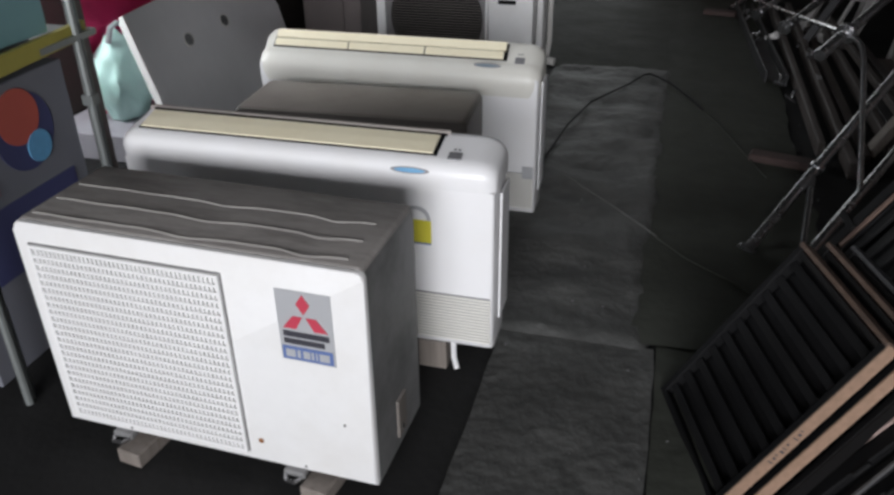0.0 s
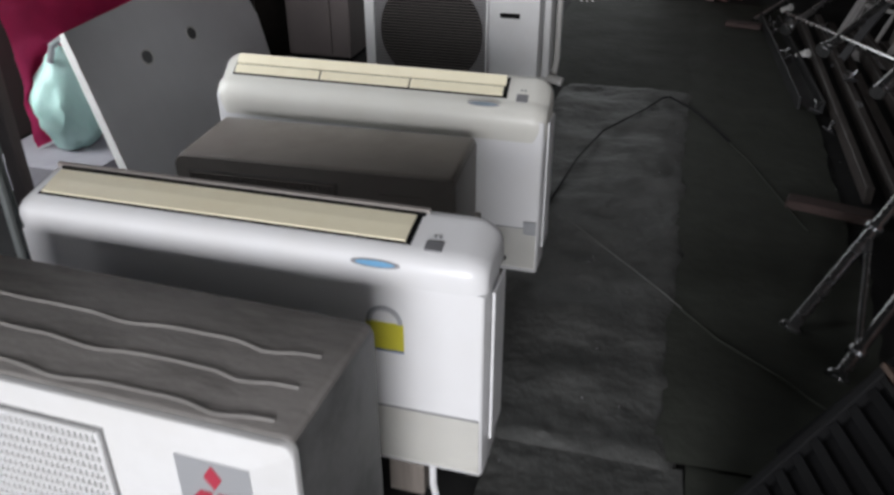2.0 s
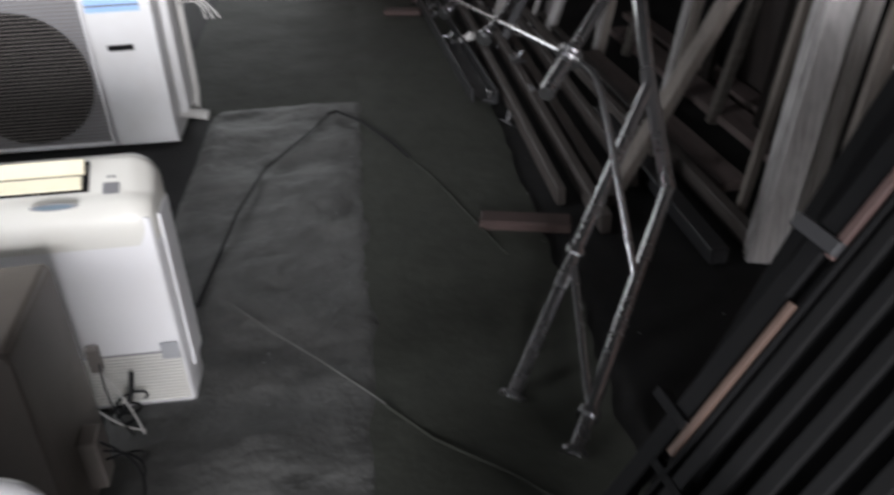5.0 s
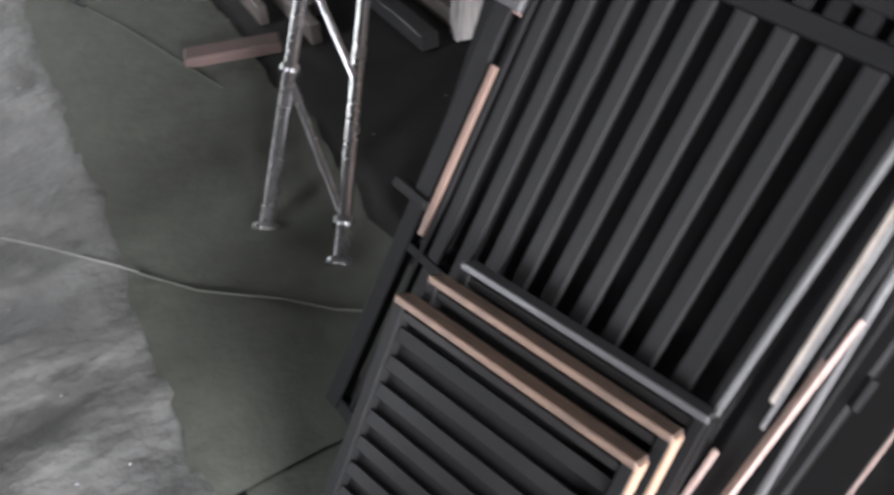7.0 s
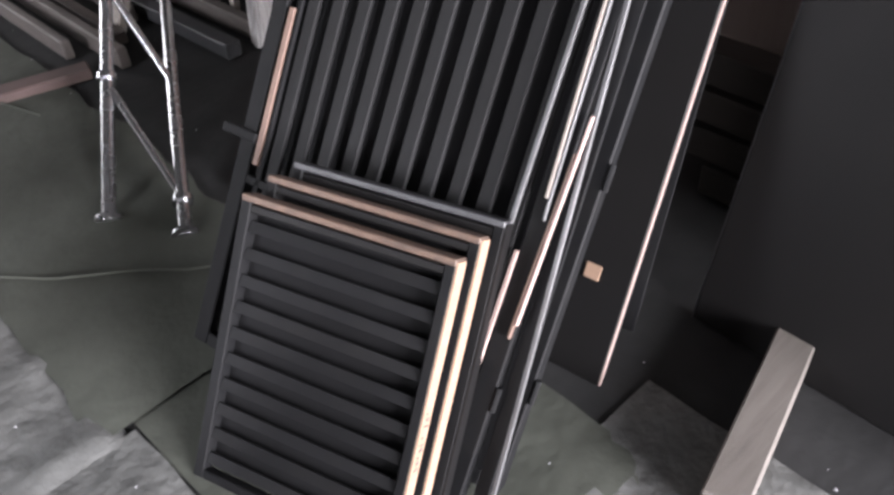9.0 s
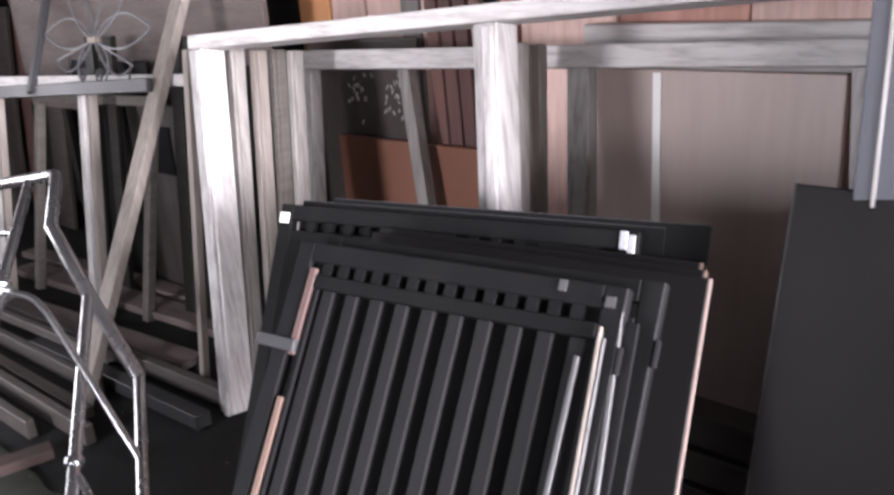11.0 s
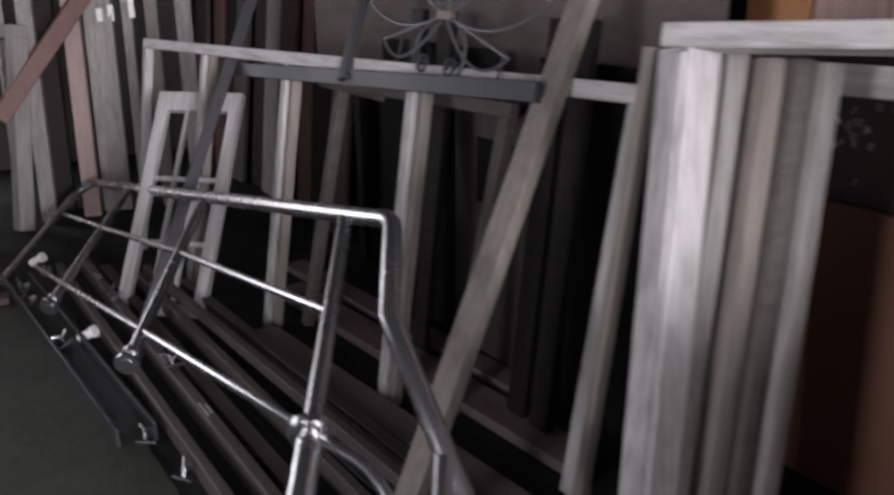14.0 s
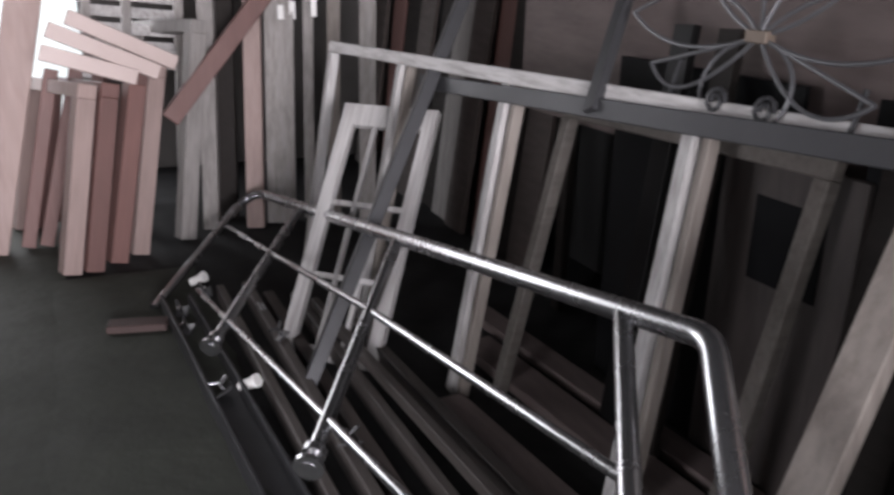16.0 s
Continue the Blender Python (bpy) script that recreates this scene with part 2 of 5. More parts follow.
# worn steel, lighter than the top to paint in the ridges' highlights
ridge_grey = mat("worn_highlit_ridge_steel", (0.33, 0.315, 0.3), 0.5, 0.0, grain=0.25, scale=12, stain=(0.25, 0.23, 0.22), stain_amt=0.6, stain_scale=9)
faded_blue = mat("faded_blue_badge", (0.1, 0.15, 0.19), 0.35, grain=0.15)
tan_dust = mat("dusty_tan_top", (0.28, 0.25, 0.225), 0.42, grain=0.12, scale=9, stain=(0.18, 0.15, 0.13), stain_amt=0.7, stain_scale=3, bump=0.05)
strip_steel = mat("worn_strip_steel", (0.10, 0.10, 0.105), 0.4, 0.3, grain=0.15, scale=20)
# brown darkened to hold the shade of the rear frame and a jamb
shade_timber = mat("darkened_brown_timber", (0.10, 0.088, 0.078), 0.7, grain=0.3, scale=4, stretch=(1.2, 12, 12), stain=(0.05, 0.042, 0.038), stain_amt=0.6, bump=0.2)
louvre_black = mat("black_louvre_paint", (0.0065, 0.0066, 0.0072), 0.6, grain=0.2, scale=25, stain=(0.012, 0.0115, 0.011), stain_amt=0.4, stain_scale=7, rand=0.15, spec=0.15)
copper = mat("wrapped_pipe", (0.5, 0.49, 0.47), 0.6, grain=0.1)
wall_paint = mat("grimy_wall_plaster", (0.09, 0.085, 0.08), 0.85, grain=0.12, scale=6, stain=(0.045, 0.04, 0.038), stain_amt=0.7, stain_scale=1.5, bump=0.2, bump_scale=30)
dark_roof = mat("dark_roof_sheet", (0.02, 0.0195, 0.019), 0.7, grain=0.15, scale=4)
mat_grey = mat("grey_floor_sheet", (0.066, 0.0665, 0.064), 0.6, grain=0.25, scale=5, stain=(0.14, 0.14, 0.135), stain_amt=0.7, stain_scale=4.0, bump=1.0, bump_scale=20, spec=0.25)
mat_green = mat("dark_green_mat", (0.049, 0.052, 0.044), 0.75, grain=0.25, scale=9, stain=(0.04, 0.044, 0.036), stain_amt=0.5, stain_scale=2.5, bump=0.5, bump_scale=16, spec=0.12)
concrete = mat("floor_concrete", (0.022, 0.022, 0.022), 0.75, grain=0.25, scale=7, stain=(0.01, 0.01, 0.01), stain_amt=0.7, stain_scale=1.6, bump=0.2, bump_scale=30, spec=0.15)
asphalt = mat("street_asphalt", (0.06, 0.06, 0.06), 0.85, grain=0.3, scale=30)
bright_glass = bpy.data.materials.new("overcast_daylight")
bright_glass.use_nodes = True
be = bright_glass.node_tree.nodes["Principled BSDF"]
be.inputs["Base Color"].default_value = (0.8, 0.85, 0.85, 1)
be.inputs["Emission Color"].default_value, be.inputs["Emission Strength"].default_value = (0.9, 1.0, 0.97, 1), 0.28

# ---- building helpers ----


def link_mesh(name, bm, material):
    bmesh.ops.recalc_face_normals(bm, faces=bm.faces)
    me = bpy.data.meshes.new(name)
    bm.to_mesh(me)
    bm.free()
    me.materials.append(material)
    return me


def thing(name, label, category, m=None, group="", kind=""):
    ob = new(name)
    ob.empty_display_size = 0.1
    if m is not None:
        ob.matrix_basis = m
    return tagged(ob, label, category, group, kind)



def part(name, bm, material, parent, label="", here=False, smooth=False):
    """One mesh under a thing or a part. here: the mesh was made in the world's axes, and is brought to the parent's."""
    if here:
        bm.transform(root_matrix(parent).inverted())
    ob = new(name, link_mesh(name, bm, material))
    if smooth:
        soften(ob)
    ob.parent = parent
    return tagged(ob, label)


def root_matrix(ob):
    m = ob.matrix_basis.copy()
    while ob.parent:
        ob = ob.parent
        m = ob.matrix_basis @ m
    return m


def soften(ob, angle=40):
    for p in ob.data.polygons:
        p.use_smooth = True
    ob.data.set_sharp_from_angle(angle=radians(angle))


def solid(name, bm, material, label, category, kind="", group="", smooth=False):
    """A thing that is one mesh, made in the world's axes."""
    ob = new(name, link_mesh(name, bm, material))
    if smooth:
        soften(ob)
    return tagged(ob, label, category, group, kind)


def bevelled(bm, geom_edges, w, seg=2):
    if w:
        bmesh.ops.bevel(bm, geom=geom_edges, offset=w, segments=seg, affect="EDGES", profile=0.5)


def box(lo, hi, bevel=0.0, bm=None, seg=2):
    """A box between two corners; on an existing bmesh it is added to it."""
    own = bmesh.new()
    vs = [own.verts.new((x, y, z)) for x in (lo[0], hi[0]) for y in (lo[1], hi[1]) for z in (lo[2], hi[2])]
    for f in ((0, 1, 3, 2), (4, 6, 7, 5), (0, 4, 5, 1), (2, 3, 7, 6), (0, 2, 6, 4), (1, 5, 7, 3)):
        own.faces.new([vs[i] for i in f])
    bevelled(own, own.edges[:], bevel, seg)
    return join(own, bm)


def join(own, bm):
    if bm is None:
        return own
    me = bpy.data.meshes.new("tmp")
    own.to_mesh(me)
    own.free()
    bm.from_mesh(me)
    bpy.data.meshes.remove(me)
    return bm


def beam(p, q, w, h, up=(0, 0, 1), bevel=0.002, bm=None):
    """A squared bar from p to q: w across, h thick along up."""
    p, q = Vector(p), Vector(q)
    d = (q - p)
    ln = d.length
    d.normalize()
    u = Vector(up) - d * d.dot(Vector(up))
    u.normalize()
    s = d.cross(u)
    own = box((-w / 2, 0, -h / 2), (w / 2, ln, h / 2), bevel, seg=1)
    m = Matrix((s, d, u)).transposed().to_4x4()
    own.transform(Matrix.Translation(p) @ m)
    return join(own, bm)


def tube(pts, r, seg=10, bm=None, closed=False):
    """A round tube along points, mitred at the bends."""
    own = bmesh.new()
    pts = [Vector(p) for p in pts]
    n = len(pts)
    rings, ref = [], None
    for i, p in enumerate(pts):
        if closed:
            a, c = pts[(i - 1) % n], pts[(i + 1) % n]
        else:
            a, c = pts[max(i - 1, 0)], pts[min(i + 1, n - 1)]
        d = (c - a).normalized()
        if ref is None:
            ref = Vector((0, 0, 1)) if abs(d.z) < 0.9 else Vector((1, 0, 0))
        u = (ref - d * ref.dot(d)).normalized()
        ref = u
        v = d.cross(u)
        rings.append([own.verts.new(p + r * (math.cos(k * 2 * math.pi / seg) * u + math.sin(k * 2 * math.pi / seg) * v)) for k in range(seg)])
    pairs = list(zip(rings, rings[1:])) + ([(rings[-1], rings[0])] if closed else [])
    for a, b in pairs:
        for k in range(seg):
            own.faces.new((a[k], a[(k + 1) % seg], b[(k + 1) % seg], b[k]))
    if not closed:
        own.faces.new(rings[0][::-1])
        own.faces.new(rings[-1])
    return join(own, bm)


def disc(c, axis, r, h, seg=24, bm=None):
    c, a = Vector(c), Vector(axis).normalized()
    return tube([c - a * h / 2, c + a * h / 2], r, seg, bm)


def extrude(profile, lo, hi, axis=0, bm=None):
    """A profile, points of the two other axes in order, drawn out along an axis from lo to hi."""
    own = bmesh.new()

    def at(s, p):
        return (s, p[0], p[1]) if axis == 0 else (p[0], s, p[1]) if axis == 1 else (p[0], p[1], s)

    a = [own.verts.new(at(lo, p)) for p in profile]
    b = [own.verts.new(at(hi, p)) for p in profile]
    n = len(profile)
    for i in range(n):
        own.faces.new((a[i], a[(i + 1) % n], b[(i + 1) % n], b[i]))
    own.faces.new(a[::-1])
    own.faces.new(b)
    return join(own, bm)


def bez(p, q, r, n=6):
    """Points of a curve from p to r that bends towards q."""
    p, q, r = Vector(p), Vector(q), Vector(r)
    return [p * (1 - k / n) ** 2 + q * 2 * (k / n) * (1 - k / n) + r * (k / n) ** 2 for k in range(n + 1)]


def panel_axes(bl, br, tl):
    """A pose whose x runs from bl to br, z from bl up to tl, and y into the panel's back."""
    bl, br, tl = Vector(bl), Vector(br), Vector(tl)
    x = (br - bl).normalized()
    z = (tl - bl)
    z = (z - x * z.dot(x)).normalized()
    y = z.cross(x)
    return Matrix.Translation(bl) @ Matrix((x, y, z)).transposed().to_4x4()


# ---- structure ----
XL, XO, XR, YF, YB, ZC = -3.2, -5.6, 3.6, -6.5, 9.8, 4.0


def grid_sheet(x0, x1, y0, y1, z, amp, step, seed, edge=True, freq=3.0, ragged=0.012):
    """A floor sheet with wrinkles, its border pressed down."""
    bm = bmesh.new()
    nx, ny = max(2, int((x1 - x0) / step)), max(2, int((y1 - y0) / step))
    rows = []
    for j in range(ny + 1):
        row = []
        for i in range(nx + 1):
            x, y = x0 + (x1 - x0) * i / nx, y0 + (y1 - y0) * j / ny
            w = noise.noise(Vector((x * freq + seed, y * freq * 1.6, seed))) + 0.5 * abs(noise.noise(Vector((x * freq * 2.3 + seed, y * freq * 3.1, 5 + seed)))) + 0.36 * abs(noise.noise(Vector((x * freq * 5 + seed, y * freq * 6.5, 9 + seed))))
            e = min(1, min(i, nx - i, j, ny - j) / 2) if edge else 1
            row.append(bm.verts.new((x + ragged * (noise.noise(Vector((seed, y * 2, 1))) + 0.5 * noise.noise(Vector((seed, y * 8, 4)))), y + ragged * noise.noise(Vector((x * 2, seed, 2))), z + max(0.0, amp * (0.35 + w)) * e)))
        rows.append(row)
    for j in range(ny):
        for i in range(nx):
            bm.faces.new((rows[j][i], rows[j][i + 1], rows[j + 1][i + 1], rows[j + 1][i]))
    return bm


solid("ground", box((-60, -60, -0.3), (60, 60, -0.06)), asphalt, "grey asphalt ground outside the workshop", "ground", "structure")
solid("floor", box((XO, YF, -0.055), (XR, YB, -0.004)), concrete, "dark stained concrete workshop floor", "floor", "structure")
# the opening from y 2.2 to 3.0 is added for the left lamp
wl = box((XL - 0.2, 1.25, -0.05), (XL, 2.2, ZC))
box((XL - 0.2, 3.0, -0.05), (XL, YB, ZC), bm=wl)
box((XL - 0.2, 2.2, -0.05), (XL, 3.0, 0.7), bm=wl)
box((XL - 0.2, 2.2, 2.2), (XL, 3.0, ZC), bm=wl)
solid("wall_left", wl, wall_paint, "grimy grey plaster side wall with an added opening out of view", "wall", "structure")
# unseen return, added where the front is widened
solid("wall_return", box((XO - 0.2, 1.25, -0.05), (XL - 0.2, 1.45, ZC)), wall_paint, "unseen grimy plaster return wall, added", "wall", "structure")
# out of view; the gap in this wall is added for the side lamp
ws = box((XO - 0.2, YF, -0.05), (XO, -5.0, ZC))
box((XO - 0.2, -2.0, -0.05), (XO, 1.25, ZC), bm=ws)
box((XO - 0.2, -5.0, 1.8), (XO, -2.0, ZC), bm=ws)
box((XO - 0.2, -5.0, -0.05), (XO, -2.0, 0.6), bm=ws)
solid("wall_side", ws, wall_paint, "unseen grimy plaster wall added beside the shopfront", "wall", "structure")
# takes the roof's near-black so the shade behind the timber is in its colour
solid("wall_right", box((2.62, 1.0, -0.05), (2.82, YB, ZC)), dark_roof, "plaster side wall coloured near-black for the shade behind the timber", "wall", "structure")
# unseen wall, added to keep front light off the leaning frames
solid("light_block_wall", box((1.53, 0.86, -0.05), (XR, 1.0, ZC)), wall_paint, "unseen grimy plaster return wall, added", "wall", "structure")
solid("wall_side", box((XR, YF, -0.05), (XR + 0.2, 1.2, ZC)), wall_paint, "unseen grimy plaster wall added beside the shopfront", "wall", "structure")
solid("ceiling", box((XO - 0.2, YF - 0.2, ZC), (XR + 0.2, YB + 0.2, ZC + 0.12)), dark_roof, "dark sheet metal ceiling", "ceiling", "structure")
wf = box((XO - 0.2, YF - 0.2, -0.05), (-1.9, YF, ZC))
box((3.4, YF - 0.2, -0.05), (XR + 0.2, YF, ZC), bm=wf)
box((-1.9, YF - 0.2, 3.8), (3.4, YF, ZC), bm=wf)
solid("wall_front", wf, wall_paint, "grimy plaster wall round the open shopfront", "wall", "structure")
wb = box((XL - 0.2, YB, -0.05), (-2.6, YB + 0.2, ZC))
box((0.28, YB, -0.05), (2.82, YB + 0.2, ZC), bm=wb)
box((-2.6, YB, -0.05), (0.28, YB + 0.2, 0.12), bm=wb)
box((-2.6, YB, 2.65), (0.28, YB + 0.2, ZC), bm=wb)
solid("wall_back", wb, wall_paint, "grimy plaster rear wall with a tall window opening", "wall", "structure")
win = solid("window_1", box((-2.6, YB + 0.12, 0.12), (-2.54, YB + 0.18, 2.65)), rack_steel, "bright rear window with thin steel mullions", "window", "structure")
for x in (-1.75, -0.88):
    part("mullion", box((x, YB + 0.12, 0.12), (x + 0.05, YB + 0.18, 2.65)), rack_steel, win)

# floor sheets
solid("floor_sheet", grid_sheet(-0.70, 0.055, 2.16, 5.2, 0.0, 0.027, 0.025, 3.0, True, 3.0), mat_grey, "wrinkled grey plastic sheet on the floor", "floor sheet", "structure", smooth=True)
solid("floor_sheet", grid_sheet(-0.42, 0.085, 0.6, 2.19, 0.006, 0.006, 0.05, 9.0), mat_grey, "flat grey rubber sheet on the floor", "floor sheet", "structure", smooth=True)
solid("floor_mat", grid_sheet(0.012, 0.66, 2.2, 7.4, 0.012, 0.009, 0.05, 21.0, True, 3.0, 0.05), mat_green, "dark green-black mat in the aisle", "floor mat", "structure", smooth=True)
solid("floor_mat", grid_sheet(-0.95, 0.06, 5.12, 9.4, 0.004, 0.008, 0.05, 33.0), mat_green, "dark green-black mat in the aisle", "floor mat", "structure", smooth=True)
solid("floor_sheet", grid_sheet(0.36, 0.95, 0.4, 1.46, 0.002, 0.016, 0.04, 41.0, True, 2.5), mat_grey, "wrinkled grey plastic sheet on the floor", "floor sheet", "structure", smooth=True)

solid("floor_mat", grid_sheet(0.09, 0.78, 1.3, 2.21, 0.003, 0.008, 0.05, 57.0, True, 3.0), mat_green, "dark green-black mat in the aisle", "floor mat", "structure", smooth=True)
solid("backdrop", box((-4.2, YB + 1.2, -0.06), (1.9, YB + 1.25, 3.6)), bright_glass, "bright overcast daylight outside the rear window", "backdrop", "structure")

# ---- air conditioners ----


def ridge(x0, x1, y, z, seed):
    """A pressed stiffening ridge that swerves towards the front in places."""
    pts = []
    for k in range(33):
        u = k / 32
        dip = -0.012 * math.exp(-((u - 0.52) / 0.07) ** 2) - 0.014 * math.exp(-((u - 0.88) / 0.05) ** 2)
        pts.append((x0 + (x1 - x0) * u, y + dip + 0.004 * noise.noise(Vector((k * 0.3, seed, 0))), z))
    return tube(pts, 0.0042, 6)


def case_profile(w, z0, z1, r=0.035):
    """The outline of a casing from the front, its two upper corners rounded."""
    pts = [(0, z0), (w, z0)]
    pts += [(w - r + r * math.cos(a), z1 - r + r * math.sin(a)) for a in [k * math.pi / 10 for k in range(6)]]
    pts += [(r - r * math.sin(a), z1 - r + r * math.cos(a)) for a in [k * math.pi / 10 for k in range(6)]]
    return pts


def condenser(m, w, d, z0, z1, front, top, side, label):
    """An outdoor unit seen from its front: x along the front, y to the back."""
    unit = thing("outdoor_ac_unit", label, "air conditioner", m, "outdoor air conditioner units")
    bm = extrude(case_profile(w, z0, z1 - 0.004, 0.022), 0.0, d, 1)
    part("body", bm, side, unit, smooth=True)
    bm = extrude(case_profile(w + 0.004, z0 + 0.01, z1 - 0.004, 0.022), -0.014, 0.006, 1)
    bm.transform(Matrix.Translation((-0.002, 0, 0)))
    bevelled(bm, [e for e in bm.edges if abs(e.verts[0].co.y + 0.014) < 1e-4 and abs(e.verts[1].co.y + 0.014) < 1e-4], 0.008, 2)
    part("front_panel", bm, front, unit, smooth=True)
    bm = box((0.004, -0.004, z1 - 0.022), (w - 0.004, d + 0.008, z1), 0.014, seg=3)
    lid = part("top_panel", bm, top, unit, smooth=True)
    return unit, lid


def wire_grille(unit, x0, x1, z0, z1, y, cols, rows, wire, backing):
    g = part("grille_frame", frame_ring(x0, x1, z0, z1, y, 0.008, 0.012), wire, unit)
    # added ring in dark steel draws the shaded gap round the frame
    part("gap_shade_ring", frame_ring(x0 - 0.008, x1 + 0.008, z0 - 0.008, z1 + 0.008, y, 0.004, 0.004), side_steel, g, "dark ring painted for the shaded gap round the grille")
    part("coil", box((x0, y + 0.001, z0), (x1, y + 0.004, z1)), backing, g, "grey aluminium coil fins")
    bm = bmesh.new()
    for k in range(1, rows):
        z = z0 + (z1 - z0) * k / rows
        box((x0, y - 0.010, z - 0.0032), (x1, y - 0.005, z + 0.0032), bm=bm)
    for k in range(1, cols):
        x = x0 + (x1 - x0) * k / cols
        box((x - 0.0021, y - 0.008, z0), (x + 0.0021, y - 0.001, z1), bm=bm)
    part("grille", bm, wire, g, "white plastic lattice grille")
    return g


def frame_ring(x0, x1, z0, z1, y, w, depth):
    bm = box((x0 - w, y - depth, z0 - w), (x0, y + 0.003, z1 + w), 0.002, seg=1)
    box((x1, y - depth, z0 - w), (x1 + w, y + 0.003, z1 + w), 0.002, bm, 1)
    box((x0, y - depth, z0 - w), (x1, y + 0.003, z0), 0.002, bm, 1)
    box((x0, y - depth, z1), (x1, y + 0.003, z1 + w), 0.002, bm, 1)
    return bm


def diamond(cx, cz, a, b, y, slant=0.0):
    bm = bmesh.new()
    pts = [(cx, cz + b), (cx + a, cz), (cx, cz - b), (cx - a, cz)]
    f = [bm.verts.new((px + slant * (pz - cz), y, pz)) for px, pz in pts]
    g = [bm.verts.new((px + slant * (pz - cz), y + 0.002, pz)) for px, pz in pts]
    bm.faces.new(f)
    bm.faces.new(g[::-1])
    for i in range(4):
        bm.faces.new((f[i], g[i], g[(i + 1) % 4], f[(i + 1) % 4]))
    return bm


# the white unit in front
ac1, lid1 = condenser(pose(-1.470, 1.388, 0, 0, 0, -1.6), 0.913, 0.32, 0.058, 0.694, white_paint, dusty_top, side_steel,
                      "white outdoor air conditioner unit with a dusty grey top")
for k, y in enumerate((0.03, 0.115, 0.20)):
    part("ridge", ridge(0.03, 0.865, y, 0.6928, k), ridge_grey, lid1, smooth=True)
wire_grille(ac1, 0.045, 0.552, 0.106, 0.624, -0.014, 42, 24, grille_wire, fin_metal)
st1 = part("badge", box((0.696, -0.0165, 0.424), (0.834, -0.0135, 0.620), 0.001, seg=1), silver_plate, ac1, "silver maker's badge with red diamonds")
part("emblem", diamond(0.765, 0.586, 0.017, 0.027, -0.0185), red_ink, st1, "red diamond mark")
for s in (-1, 1):
    bm = bmesh.new()
    pts = [(0.765 + s * 0.004, 0.552), (0.765 + s * 0.029, 0.552), (0.765 + s * 0.056, 0.517), (0.765 + s * 0.023, 0.517)]
    f = [bm.verts.new((px, -0.0185, pz)) for px, pz in pts]
    g = [bm.verts.new((px, -0.0165, pz)) for px, pz in pts]
    bm.faces.new(f)
    bm.faces.new(g[::-1])
    for i in range(4):
        bm.faces.new((f[i], g[i], g[(i + 1) % 4], f[(i + 1) % 4]))
    part("emblem", bm, red_ink, st1, "red diamond mark")
part("lettering", box((0.708, -0.0185, 0.494), (0.823, -0.0165, 0.509)), dark_ink, st1, "dark line of lettering")
part("lettering", box((0.708, -0.0185, 0.474), (0.810, -0.0165, 0.488)), dark_ink, st1, "dark line of lettering")
b1 = part("lettering", box((0.701, -0.0185, 0.429), (0.829, -0.0165, 0.466)), blue_ink, st1, "blue name bar")
for x0, x1 in ((0.71, 0.734), (0.739, 0.747), (0.754, 0.771), (0.775, 0.781), (0.786, 0.790), (0.795, 0.82)):
    part("stroke", box((x0, -0.0200, 0.437), (x1, -0.0180, 0.458)), silver_plate, b1)
part("handle_recess", box((0.900, 0.045, 0.48), (0.911, 0.062, 0.615), 0.003), grille_wire, ac1, "white plastic side handle")
part("handle_recess", box((0.900, 0.11, 0.49), (0.910, 0.128, 0.60), 0.003), dark_inside, ac1, "dark side grip")
vc = part("valve_cover", box((0.902, 0.14, 0.09), (0.920, 0.20, 0.215), 0.006), grimy_dark_case, ac1, "grimy valve cover with stub pipes")
part("valve", tube([(0.895, 0.165, 0.13), (0.912, 0.165, 0.13), (0.915, 0.165, 0.11)], 0.009, 8), stainless, vc)
part("valve", tube([(0.895, 0.175, 0.18), (0.91, 0.175, 0.18)], 0.008, 8), stainless, vc)
part("seam", box((0.884, 0.037, 0.085), (0.8855, 0.041, 0.65)), dark_inside, ac1, "dark panel seam")
part("side_strip", box((0.884, 0.006, 0.075), (0.8865, 0.036, 0.655), 0.001, seg=1), white_paint, ac1, "white folded panel edge")
part("rust_mark", disc((0.60, -0.0142, 0.14), (0, 1, 0), 0.008, 0.002, 10), rust, ac1, "small rust mark")
for x in (0.175, 0.69):
    ft = part("foot", box((x - 0.03, -0.03, 0.048), (x + 0.03, 0.34, 0.07), 0.004, seg=1), side_steel, ac1, "steel mounting foot")
    part("bolt_slot", tube([(x - 0.022, -0.032, 0.057), (x - 0.012, -0.05, 0.057), (x + 0.012, -0.05, 0.057), (x + 0.022, -0.032, 0.057)], 0.006, 6), stainless, ft)
for x, z in ((0.20, 0.082), (0.72, 0.083), (0.84, 0.25)):
    part("screw", disc((x, -0.0145, z), (0, 1, 0), 0.004, 0.003, 8), side_steel, ac1)
for x in (-1.255, -0.72):
    solid("wood_block", beam((x, 1.31, 0.026), (x + 0.06, 1.74, 0.026), 0.075, 0.046, bevel=0.003), tan_plank, "rough timber block under the outdoor unit", "wood block", group="timber blocks")

# the second outdoor unit, grimy, with its neighbour's shadow put into the colour
ac25, _ = condenser(pose(-1.49, 2.50, 0, 0, 0, 3.0), 0.86, 0.31, 0.03, 0.585, grimy_dark_case, tan_dust, grimy_dark_case,
                    "grimy outdoor air conditioner unit, its grey-brown darkened for shade")
wire_grille(ac25, 0.05, 0.5, 0.07, 0.53, -0.014, 30, 24, grimy_dark_case, dark_inside)
st2 = part("badge", box((0.64, -0.0165, 0.35), (0.77, -0.0135, 0.52), 0.001, seg=1), grimy_dark_case, ac25, "faded maker's badge")
